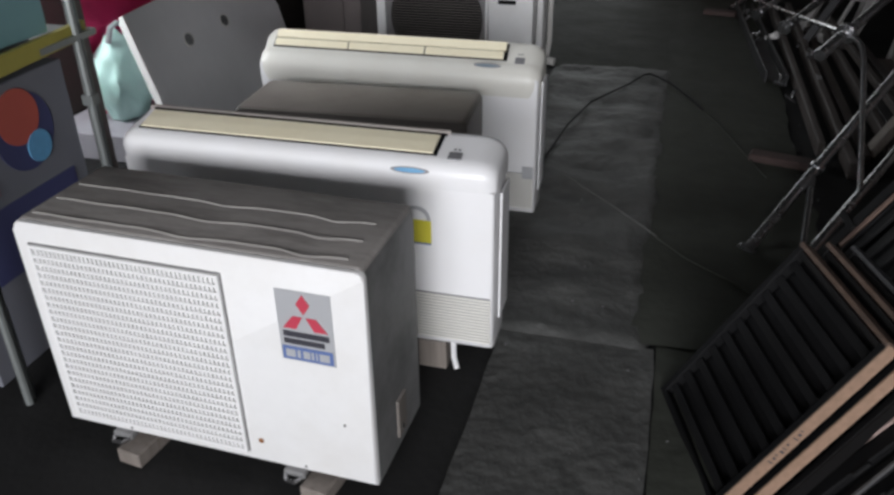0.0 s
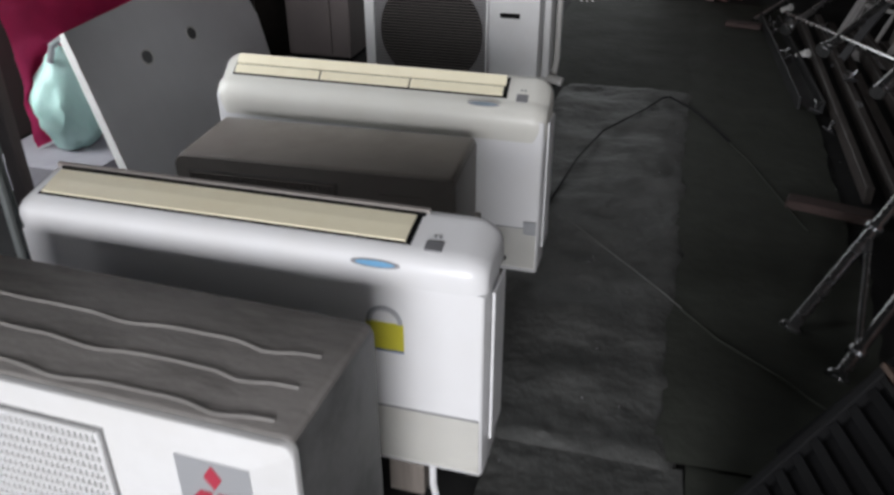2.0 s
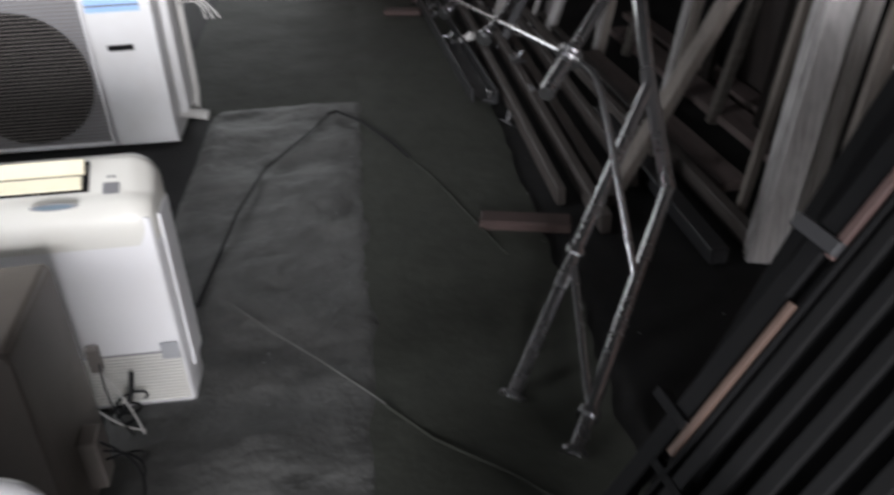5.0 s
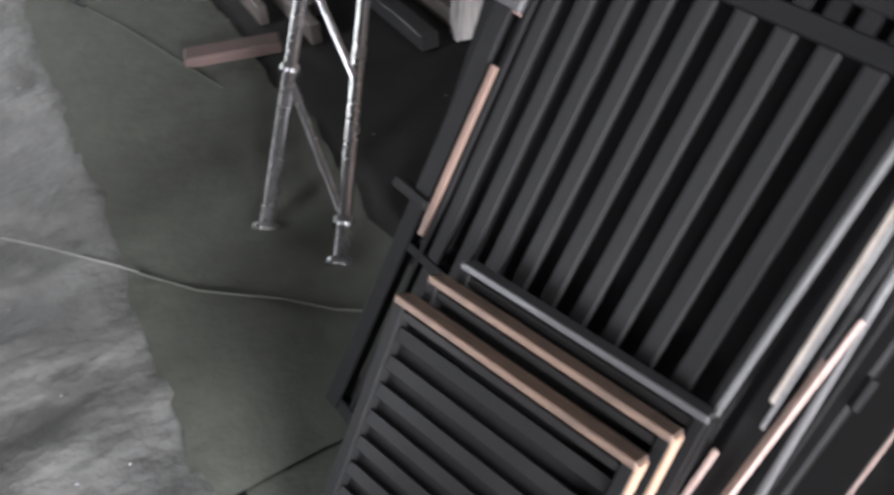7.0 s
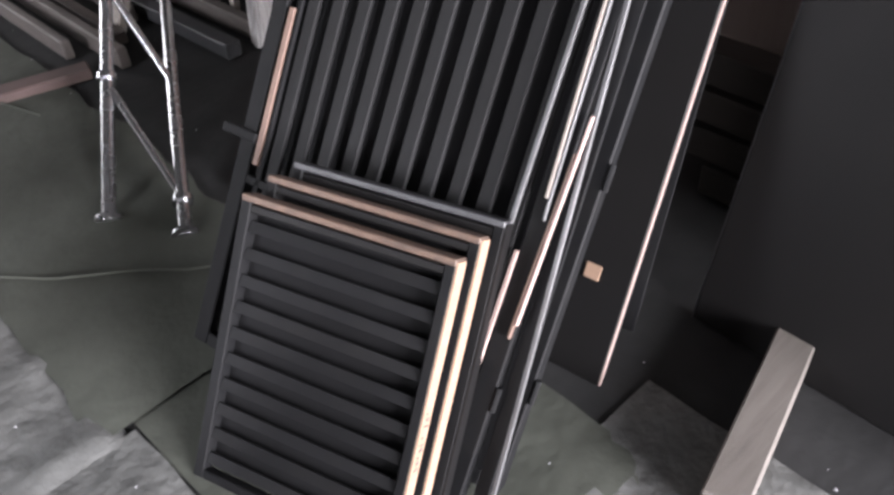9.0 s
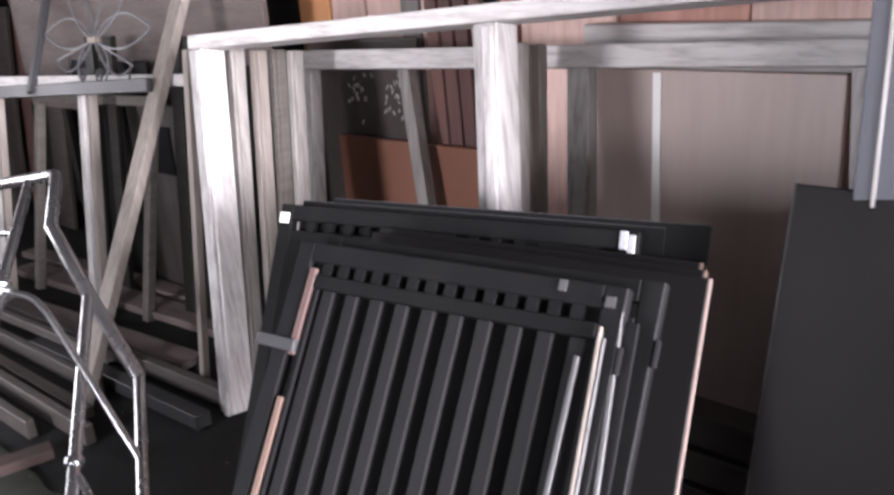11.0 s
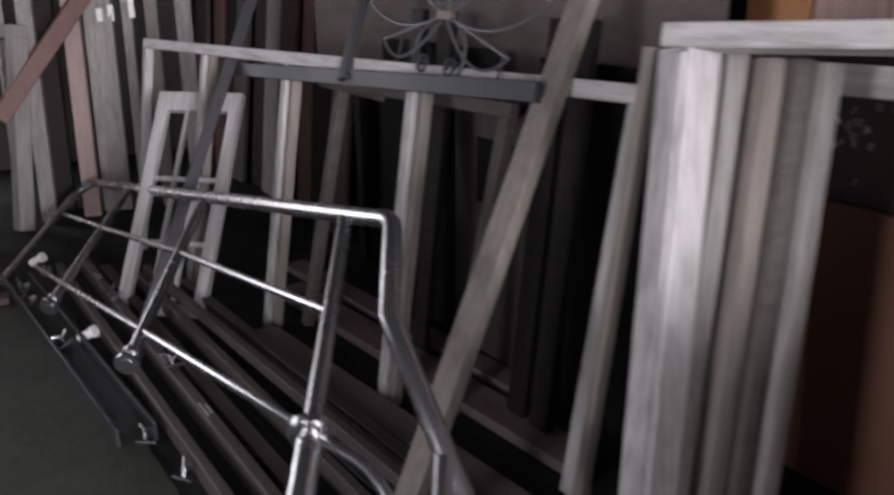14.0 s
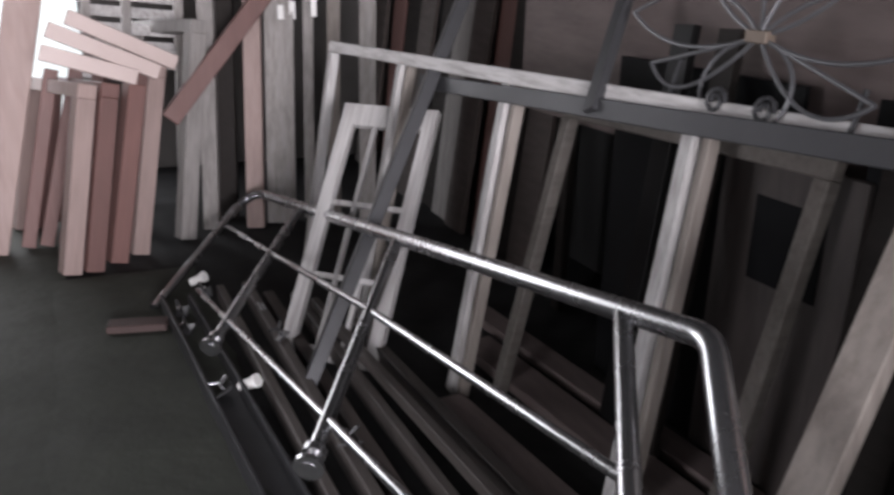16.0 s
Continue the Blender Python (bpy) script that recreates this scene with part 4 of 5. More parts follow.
# rear gates: darker slats and the added sheet keep their gaps dark
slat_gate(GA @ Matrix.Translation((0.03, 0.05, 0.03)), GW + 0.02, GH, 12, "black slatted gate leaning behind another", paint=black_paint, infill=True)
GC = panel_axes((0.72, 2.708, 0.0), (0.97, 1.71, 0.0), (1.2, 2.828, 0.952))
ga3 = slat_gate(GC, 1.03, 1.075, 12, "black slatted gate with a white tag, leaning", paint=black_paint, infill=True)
part("hinge_plate", box((0.985, -0.004, 1.03), (1.003, 0.0, 1.073), 0.001, seg=1), silver_plate, ga3, "chipped pale hinge plate")
part("hinge_plate", box((1.005, -0.004, 0.955), (1.022, 0.0, 1.065), 0.001, seg=1), silver_plate, ga3, "chipped pale hinge plate")
part("paper_scrap", box((0.655, -0.004, GH - 0.025), (0.67, 0.0, GH - 0.003)), worn_edge, ga, "pale paper scrap")
part("paper_scrap", box((0.752, -0.004, GH - 0.042), (0.77, 0.0, GH - 0.022)), worn_edge, ga, "pale paper scrap")
part("tag", box((0.006, -0.005, 1.02), (0.036, -0.001, 1.05)), board_edge, ga3, "small white paper tag")

for k in range(2):
    sheet = thing("black_sheet", "thin black sheet leaning between gates and door leaves", "panel", GC @ Matrix.Translation((0.05 + 0.10 * k, 0.031 + 0.006 * k, 0.012 + 0.014 * k)), "leaning black sheets")
    part("sheet", box((0, 0, -0.008), (1.03, 0.004, 1.08), 0.001, seg=1), black_paint, sheet)
    part("edge", box((0, 0.0005, 1.08), (1.03, 0.0035, 1.082)), dull_steel, sheet, "worn grey edge")

SL_BL, SL_BR, SL_TL = Vector((0.745, 2.38, 0.0)), Vector((0.86, 1.535, 0.0)), Vector((1.185, 2.44, 0.945))
SL = panel_axes(SL_BL, SL_BR, SL_TL)
for k in range(3):
    d = thing("flush_door_leaf", "charcoal flush door leaf with bare edges, leaning", "door leaf", SL @ Matrix.Translation((-0.03 * k, 0.07 * k, 0.02 * k)), "leaning door leaves")
    wl, hl = (SL_BR - SL_BL).length, 1.035
    part("leaf", box((0, 0, 0), (wl, 0.036, hl), 0.002, seg=1), charcoal, d)
    part("edge_strip", box((wl, 0.003, 0), (wl + 0.003, 0.013, hl)), pink_wood if k == 0 else brown_edge, d, "bare wooden edge")
    if k == 0:
        part("lock_plate", box((0.748, -0.004, 0.228), (0.783, 0.0, 0.262)), bare_wood, d, "brassy square plate")

# loose wooden and steel strips between the gates and the leaves
STRIPS = [((0.716, -0.008, 0.55), (0.722, -0.008, 1.04), worn_edge, 0.009), ((0.770, -0.012, 0.64), (0.757, -0.012, 1.10), tan_plank, 0.006), ((0.778, -0.010, 0.60), (0.766, -0.010, 1.08), worn_edge, 0.005), ((0.852, 0.004, 0.05), (0.782, 0.004, 1.15), worn_edge, 0.009),
          ((0.738, -0.006, 0.16), (0.744, -0.006, 0.53), pink_wood, 0.008), ((0.784, -0.008, 0.37), (0.795, -0.008, 0.73), brown_edge, 0.006), ((0.792, -0.010, 0.40), (0.804, -0.010, 0.80), pink_wood, 0.005), ((0.822, 0.02, 0.04), (0.80, 0.02, 1.12), black_paint, 0.03)]
for p, q, mt, w in STRIPS:
    wood = mt in (tan_plank, pink_wood, brown_edge)
    solid("wood_strip" if wood else "steel_strip", beam(GA @ Vector(p), GA @ Vector(q), w, 0.008, GA.to_3x3() @ Vector((0, -1, 0)), 0.001), mt, "thin bare wood strip leaning by the gates" if wood else "thin worn steel strip leaning by the gates", "strip", group="loose strips")


def louvre(m, w, h, n, label, edge, top=None):
    """A louvred shutter: slats across, x along its width, z up its height."""
    g = thing("louvre_shutter", label, "shutter", m, "leaning louvre shutters")
    s = 0.024
    part("stile", box((0, 0, 0), (s, 0.036, h), 0.002, seg=1), black_paint, g)
    part("stile", box((w - s, 0, 0), (w - 0.003, 0.036, h), 0.002, seg=1), black_paint, g)
    part("stile_edge", box((w - 0.003, 0.001, 0.002), (w + 0.001, 0.035, h - 0.002)), edge, g, "bare pale wood edge")
    part("rail", box((s, 0.002, h - s - 0.006), (w - s, 0.036, h - 0.014), 0.002, seg=1), charcoal, g)
    part("rail_edge", box((0.001, -0.002, h - 0.010), (w - 0.003, 0.040, h + 0.003), 0.002, seg=1), top or stained_edge, g, "stained top edge")
    part("rail", box((s, 0, 0), (w - s, 0.036, s), 0.002, seg=1), black_paint, g)
    # closed sheet coloured as the shade behind the slats
    part("backing", box((s, 0.030, s), (w - s, 0.034, h - s)), dark_inside, g, "black sheet for the shade in the gap behind the slats")
    pitch = (h - 2 * s - 0.006) / n
    for k in range(n):
        z = s + pitch * (k + 0.5)
        part("slat", extrude([(0.004, z - pitch * 0.20), (0.010, z - pitch * 0.23), (0.018, z + pitch * 0.17), (0.010, z + pitch * 0.20)], s, w - s), louvre_black, g)
    return g


LB_BL, LB_BR, LB_TL = Vector((0.106, 1.996, 0.0)), Vector((0.249, 1.547, 0.0)), Vector((0.425, 2.10, 0.50))
LB = panel_axes(LB_BL, LB_BR, LB_TL)
LW, LH = (LB_BR - LB_BL).length, 0.60
lv = louvre(LB, LW, LH, 10, "black louvred shutter with bare wood stile, leaning", bare_wood)
for k in range(9):
    z = 0.20 + 0.0125 * k + (0.012 if k > 5 else 0)
    part("pencil_mark", box((LW + 0.0005, 0.010 + 0.003 * (k % 2), z), (LW + 0.0022, 0.026 - 0.004 * (k % 3), z + 0.003 + 0.003 * (k % 2))), dark_ink, lv, "pencilled stroke")
louvre(LB @ Matrix.Translation((0.015, 0.05, 0.04)), LW, LH, 10, "black louvred shutter with bare wood stile, leaning", bare_wood)
louvre(LB @ Matrix.Translation((0.035, 0.1, 0.072)), LW, LH, 10, "black louvred shutter leaning behind another", charcoal, dull_steel)

# dark panel, blue-grey leaf and the timber on the floor near them
DP = panel_axes((1.18, 1.50, 0.0), (1.15, 0.53, 0.0), (1.455, 1.468, 1.105))
dp = thing("charcoal_sheet", "dark charcoal sheet leaning on the timber", "panel", DP)
part("sheet", box((0, 0, 0), (0.92, 0.02, 1.14), 0.003, seg=1), charcoal, dp)
part("edge", box((-0.003, 0.002, 0), (0.0, 0.018, 1.14)), dull_steel, dp)
bl = thing("blue_grey_door", "blue-grey painted door leaf standing on edge", "door leaf", pose(1.41, 0.50, 0, 0, 2, 0))
# the leaf's near end runs on out of view to block light
part("leaf", box((0, 0, 0), (0.045, 0.885, 1.95), 0.003, seg=1), blue_grey, bl)
part("groove", box((-0.003, 0.845, 0.1), (0.0, 0.851, 1.85)), pale_frame, bl, "pale groove")
solid("timber_beam", beam((0.74, 1.165, 0.045), (1.22, 1.27, 0.045), 0.085, 0.09, bevel=0.004), shade_timber, "rough brown timber beam lying on the floor", "beam")
for k in range(4):
    solid("timber_beam", beam((1.62, 0.7, 0.06 + 0.11 * k), (1.64, 1.75 + 0.05 * k, 0.06 + 0.11 * k), 0.10, 0.09, bevel=0.004), dark_wood, "dark timber beam stacked by the wall", "beam", group="stacked dark beams")

# ---- timber frames along the wall ----


def wall_frame(name, feet, tops, wide, deep, material, label, group="leaning door frames", cat="door frame", head=0.05):
    """A leaning frame: each post from a foot on the floor to the head's top edge, the head from the first top to the last."""
    feet, tops = [Vector(p) for p in feet], [Vector(p) for p in tops]
    f = thing(name, label, cat, Matrix.Translation(feet[0]), group)
    for a, b in zip(feet, tops):
        d = (b - a).normalized()
        part("post", beam(a, b - d * head, wide, deep, (-1, 0, 0.2), 0.004), material, f, here=True)
        if deep > 0.08:
            off = Vector((-deep / 2 - 0.006, -0.016, 0.002))
            part("stop_bead", beam(a + off + d * 0.004, b - d * head + off, wide * 0.42, 0.014, (-1, 0, 0.2), 0.003), material, f, here=True)
    along = (tops[-1] - tops[0]).normalized()
    drop = (tops[0] - feet[0]).normalized() * head / 2
    part("head", beam(tops[0] - along * wide / 2 - drop, tops[-1] + along * wide / 2 - drop, head, deep, (-1, 0, 0.2), 0.004), pale_head if material is pale_frame else material, f, here=True)
    return f


big = wall_frame("door_frame", ((1.345, 3.485, 0), (1.50, 2.29, 0), (1.66, 1.07, 0)), ((1.572, 3.655, 1.385), (1.725, 2.435, 1.448), (1.88, 1.20, 1.515)), 0.085, 0.10, pale_frame, "large pale primed timber door frame, leaning")
last = wall_frame("door_frame", ((1.87, 3.59, 0), (2.02, 2.36, 0), (2.12, 1.47, 0)), ((2.09, 3.712, 1.272), (2.24, 2.47, 1.285), (2.33, 1.60, 1.295)), 0.085, 0.06, pale_frame, "pale weathered timber door frame leaning behind others", head=0.075)
# jamb tones alternate, so their alternating shade is in the colour
JAMBS = [(0.10, 3.63, 1.335, grey_wood), (0.17, 3.585, 1.315, tan_plank), (0.24, 3.56, 1.31, shade_timber), (0.30, 3.53, 1.30, grey_wood), (0.255, 2.44, 1.335, grey_wood), (0.355, 2.475, 1.32, tan_plank), (0.455, 2.51, 1.31, grey_wood)]
for dx, y, z, mt in JAMBS:
    foot, tip = Vector((1.375 + dx, y - 0.10, 0)), Vector((1.375 + dx + 0.15 * z, y, z))
    jamb = thing("door_jamb", "weathered timber door jamb with a stop bead, leaning", "door jamb", Matrix.Translation(foot), "leaning door jambs")
    part("post", beam(foot, tip, 0.062, 0.045, (-z, 0, 0.15 * z), 0.005), mt, jamb, here=True)
    off = Vector((-0.031, -0.014, 0.004))
    part("stop_bead", beam(foot + off + Vector((0, 0, 0.004)), tip + off, 0.03, 0.013, (-z, 0, 0.15 * z), 0.003), mt, jamb, here=True)
solid("thin_lath", beam((1.37, 3.74, 0), (1.53, 3.72, 1.34), 0.03, 0.03, (-1, 0, 0), 0.002), tan_plank, "thin pale lath leaning by the door frame", "lath")

# behind the frames
ob = thing("orange_board", "orange-brown veneered board behind the door frames", "board", pose(2.30, 2.97, 0))
part("sheet", box((0, 0, 0), (0.03, 0.85, 0.87), 0.003, seg=1), orange_wood, ob)
cp = thing("carved_panel", "dark carved wooden panel with pale flowers", "panel", pose(2.345, 3.33, 0))
part("sheet", box((0, 0, 0), (0.03, 0.70, 1.30), 0.003, seg=1), carved_wood, cp)
rng = random.Random(4)
for k in range(46):
    y, z = rng.gauss(0.12 if k % 3 else 0.37, 0.045), 1.07 + rng.gauss(0, 0.055)
    ring = [(-0.004, y + 0.006 * math.cos(a) * (1 + 0.5 * math.cos(2 * a + k)), z + 0.009 * math.sin(a + 0.3 * k)) for a in [i * math.pi / 7 for i in range(14)]]
    part("flower", tube(ring, 0.0018, 5, closed=True), ridge_grey, cp, "pale flower outline")
solid("grey_post", beam((2.16, 3.10, 0), (2.24, 3.30, 1.25), 0.06, 0.05, (-1, 0, 0)), grey_wood, "grey timber post leaning in the opening", "post")
for k in range(3):
    solid("red_plank", beam((2.36, 3.18 - 0.075 * k, 0), (2.36, 3.25 - 0.075 * k, 1.6), 0.062, 0.03, (-1, 0, 0)), red_wood, "reddish hardwood plank standing upright", "plank", group="red planks")
wp = thing("pale_door_leaf", "pale veneered door leaf with a light centre strip", "door leaf", pose(2.385, 1.67, 0))
part("leaf", box((0, 0, 0), (0.04, 0.87, 1.19), 0.004, seg=1), pale_panel, wp)
part("strip", box((-0.008, 0.582, 0), (0.0, 0.612, 1.18)), board_edge, wp, "light centre strip")
part("head_rail", box((-0.01, -0.2, 1.195), (0.05, 0.88, 1.34), 0.004, seg=1), pale_head, wp, "pale weathered head rail")
WALL_BOARDS = [(4.19, 3.97, 0, "orange"), (3.96, 3.74, 2, "pinkish"), (3.735, 3.525, 2, "pinkish"), (3.515, 3.41, 1, "grey"), (3.40, 3.235, 2, "pinkish"), (3.23, 3.09, 2, "pinkish"), (2.98, 2.90, 3, "reddish"), (2.885, 2.47, 2, "pinkish"), (2.46, 2.0, 3, "reddish"), (1.99, 1.55, 2, "pinkish"), (1.54, 1.15, 3, "reddish")]
for k, (ya, yb, c, nm) in enumerate(WALL_BOARDS):
    solid("standing_plank", box((2.46 + 0.006 * (k % 3), yb, 0), (2.49 + 0.006 * (k % 3), ya, 2.15 + 0.12 * math.sin(k * 2.1)), 0.003, seg=1), (orange_board, grey_wood, raw_plank, pink_red)[c], nm + " timber plank standing against the wall", "plank", group="planks against the wall")

# the long window frame and what leans with it
LONG_FEET = ((1.645, 4.03, 0), (1.468, 4.84, 0), (1.375, 5.71, 0), (1.26, 6.45, 0), (1.19, 7.13, 0))
LONG_TOPS = ((1.765, 3.955, 1.215), (1.675, 4.895, 1.20), (1.56, 5.70, 1.185), (1.465, 6.45, 1.17), (1.37, 7.14, 1.155))
wall_frame("window_frame", LONG_FEET, LONG_TOPS, 0.05, 0.045, pale_frame, "long pale timber window frame leaning on the wall", "leaning window frames", cat="window frame")
wall_frame("window_frame", ((1.62, 4.62, 0), (1.52, 5.62, 0)), ((1.86, 4.62, 1.08), (1.76, 5.62, 1.07)), 0.05, 0.045, shade_timber, "brown timber window frame behind another, darkened for its shade", "leaning window frames", cat="window frame")
for (x, y, z), (u, v, w) in list(zip(LONG_FEET, LONG_TOPS))[1:4]:
    solid("thin_lath", beam((x + 0.015, y - 0.05, 0), (u + 0.005, v - 0.055, w - 0.05), 0.028, 0.04, (-1, 0, 0.2), 0.003), tan_plank, "thin timber lath beside the window frame's post", "lath", group="laths beside the window frame")
plank = solid("leaning_plank", beam((0.99, 4.016, 0.02), (1.895, 4.262, 1.56), 0.088, 0.04, (-1, 0, 0.6), 0.003), tan_plank, "rough tan plank leaning at a slant", "plank")
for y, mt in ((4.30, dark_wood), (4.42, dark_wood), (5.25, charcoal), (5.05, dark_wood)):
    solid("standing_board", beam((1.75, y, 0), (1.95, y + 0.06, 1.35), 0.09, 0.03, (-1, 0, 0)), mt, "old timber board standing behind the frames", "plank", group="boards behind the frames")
# two added sheets stand in for the shade behind the frame
solid("black_sheet", box((1.98, 4.85, 0), (2.0, 5.68, 1.22), 0.002, seg=1), black_paint, "black sheet added for the shade behind the window frame", "panel", group="black sheets")
solid("black_sheet", box((1.98, 3.9, 0), (2.0, 4.62, 1.22), 0.002, seg=1), black_paint, "black sheet added for the shade behind the window frame", "panel", group="black sheets")
bw = thing("hatch_board", "dark brown board with a black square opening", "board", pose(1.95, 4.58, 0))
part("board", box((0, 0, 0), (0.025, 0.50, 1.02), 0.003, seg=1), hatch_brown, bw)
part("opening", box((-0.003, 0.10, 0.66), (0.0, 0.35, 0.91)), dark_inside, bw, "black square opening")
solid("brown_board", box((2.1, 4.0, 0.9), (2.13, 6.6, 1.75), 0.003, seg=1), rose_board, "brown board along the wall above the frames", "board")
for y in (4.75, 6.25, 5.4):
    solid("board_prop", beam((2.16, y, 0), (2.16, y, 0.9), 0.06, 0.04, (-1, 0, 0)), dark_wood, "dark prop under the brown board", "prop")

for k in range(11):
    y = 6.75 + 0.27 * k
    mt = (brown_board, dark_wood, red_wood, brown_board, grey_wood, dark_wood)[k % 6]
    solid("standing_board", beam((2.22 + 0.03 * (k % 3), y, 0), (2.42 + 0.03 * (k % 3), y + 0.05 * math.sin(k), 1.75 + 0.25 * math.sin(k * 1.7)), 0.24, 0.03, (-1, 0, 0.1), 0.003), mt, "old timber board standing against the far wall", "plank", group="boards against the far wall")

# steel grille with the wrought flower
gr = thing("steel_grille", "grey steel window grille with a wrought flower", "grille", pose(1.62, 4.1, 0))
zb = 1.13
part("bar", beam((1.495, 6.36, 1.062), (1.62, 4.20, 1.182), 0.058, 0.03, (-1, 0, 0.2), 0.003), dull_steel, gr, here=True)
part("upright", beam((0.844, 5.863, 0.0), (1.84, 6.42, 1.70), 0.105, 0.05, (-1, 0.3, 0.3), 0.003), dull_steel, gr, here=True)
part("upright", beam((1.54, 5.195, 1.12), (1.90, 5.46, 1.72), 0.05, 0.03, (-1, 0, 0.3), 0.003), dull_steel, gr, here=True)
FC = Vector((1.684, 4.737, 1.361))
along, rise = Vector((0, -1, 0)), Vector((0.24, 0, 0.97))
fl = part("flower_boss", beam(FC + along * -0.035, FC + along * 0.035, 0.03, 0.03, (-1, 0, 0)), brass, gr, "brass flower boss", here=True)
def leaf_petal(tip, left, right):
    """A pointed petal: two rods bent from the boss to one tip. Places are metres along the grille and up it."""
    at = [FC + along * u + rise * v for u, v in (tip, left, right)]
    for side in at[1:]:
        part("petal", tube(bez(FC, side, at[0], 12), 0.0055, 6), strip_steel, fl, "bent steel petal", here=True)


for tip, left, right in (((0.50, 0.05), (0.20, 0.20), (0.28, -0.10)), ((-0.50, 0.03), (-0.20, 0.18), (-0.28, -0.10)), ((0.36, -0.11), (0.06, -0.02), (0.20, -0.24)), ((-0.36, -0.10), (-0.06, -0.02), (-0.22, -0.24)), ((0.30, 0.27), (0.04, 0.24), (0.22, 0.06)), ((-0.30, 0.27), (-0.04, 0.24), (-0.22, 0.06))):
    leaf_petal(tip, left, right)
ring = [FC + along * 0.145 * math.cos(b) + rise * (-0.125 + 0.115 * math.sin(b)) for b in [k * math.pi / 14 for k in range(28)]]
part("petal", tube(ring, 0.0055, 6, closed=True), strip_steel, fl, "bent steel ring", here=True)
for y in (4.80, 4.64):
    c = Vector((1.63, y, 1.204))
    pts = [c + along * 0.035 * (1 - 0.05 * i) * math.cos(i * 0.7) + rise * 0.035 * (1 - 0.05 * i) * math.sin(i * 0.7) for i in range(15)]
    part("scroll", tube(pts, 0.006, 6), dull_steel, gr, "steel scroll", here=True)
for y in (5.0, 4.42):
    part("rod", tube([(1.64, y, 1.15), (1.68, y, 1.28)], 0.006, 6), dull_steel, gr, here=True)

# small lattice window
WB = panel_axes((0.837, 6.266, 0.0), (1.151, 5.952, 0.0), (1.281, 6.712, 0.933))
wn2 = thing("lattice_window", "small pale timber window with square lights, leaning", "window", WB, "leaning window frames")
ww, wh = 0.444, 1.125
for lo, hi in (((0, 0, 0), (0.06, 0.04, wh)), ((ww - 0.06, 0, 0), (ww, 0.04, wh)), ((0.06, 0, wh - 0.10), (ww - 0.06, 0.04, wh)), ((0.06, 0, 0), (ww - 0.06, 0.04, 0.06))):
    part("sash", box(lo, hi, 0.003, seg=1), pale_frame, wn2)
for x in (0.155, 0.265):
    part("glazing_bar", box((x, 0.008, 0.06), (x + 0.02, 0.032, wh - 0.1), 0.002, seg=1), pale_frame, wn2)
for z in (0.34, 0.66):
    part("glazing_bar", box((0.06, 0.008, z), (ww - 0.06, 0.03, z + 0.022), 0.002, seg=1), pale_frame, wn2)

# tall posts and the stack at the far end
TALL = [(1.28, 8.05, grey_wood, 0.17), (1.11, 8.0, pink_wood, 0.10), (0.86, 8.05, grey_wood, 0.09), (1.47, 8.1, grey_wood, 0.06), (1.60, 8.0, tan_plank, 0.08), (1.78, 7.9, grey_wood, 0.10), (0.98, 8.25, dark_wood, 0.14)]
for x, y, mt, w in TALL:
    solid("tall_post", beam((x, y, 0), (x + 0.14, y + 0.35, 2.4), w, 0.09, (-0.3, -1, 0), 0.004), mt, "tall weathered timber post leaning on the back wall", "post", group="tall posts")
for x, z, h in ((1.16, 1.19, 0.09), (1.30, 1.24, 0.08), (1.37, 1.25, 0.10), (1.50, 1.28, 0.13), (1.13, 0.92, 0.05)):
    y = 8.05 + 0.146 * z - 0.055
    solid("paper_tag", box((x + 0.03, y - 0.012, z - h / 2), (x + 0.065, y - 0.009, z + h / 2)), board_edge, "small white paper tag stuck on a timber post", "tag", group="paper tags")
STACK = [(0.05, 7.47, 12, pink_wood, 0.88), (0.155, 7.48, 12, red_wood, 0.88), (0.275, 7.58, 13, red_wood, 0.93), (0.39, 7.68, 12, pink_wood, 0.95), (0.66, 7.85, 9, grey_wood, 1.15)]
for x, y, lean, mt, h in STACK:
    f = thing("stacked_frame", "raw pinkish timber frame standing in a stack" if mt is pink_wood else "weathered timber frame standing in a stack", "door frame", pose(x, y, 0.012, -4, lean, 16), "stacked frames")
    part("post", box((0, 0, 0), (0.09, 0.10, h), 0.004, seg=1), mt, f)
    part("head", box((0, 0.0, h), (0.09, 1.0, h + 0.07), 0.004, seg=1), mt, f)
    part("post", box((0, 0.9, 0.07), (0.09, 1.0, h), 0.004, seg=1), mt, f)
solid("leaning_post", beam((-0.30, 7.95, 0.02), (0.12, 8.1, 1.75), 0.17, 0.10, (0, -1, 0), 0.005), pink_wood, "pinkish timber post leaning by the window", "post")
for k in range(3):
    solid("red_plank", beam((-0.12 + 0.09 * k, 7.98, 0.02), (0.10 + 0.12 * k, 8.1, 0.95), 0.07, 0.05, (0, -1, 0), 0.004), red_wood, "dark red plank leaning in the stack", "plank", group="red planks")
sh = thing("louvre_shutter", "weathered louvred timber panel above the stack", "shutter", pose(0.26, 8.42, 0.88, -8, 5, 8))
for x in (0.0, 0.22, 0.52):
    part("stile", box((x, 0, -0.9), (x + 0.05, 0.04, 0.85), 0.003, seg=1), grey_wood, sh)
for k in range(8):
    for a, b in ((0.05, 0.22), (0.27, 0.52)):
        part("slat", extrude([(0.0, 0.06 + 0.095 * k), (0.008, 0.05 + 0.095 * k), (0.04, 0.105 + 0.095 * k), (0.032, 0.115 + 0.095 * k)], a, b), pale_frame, sh)
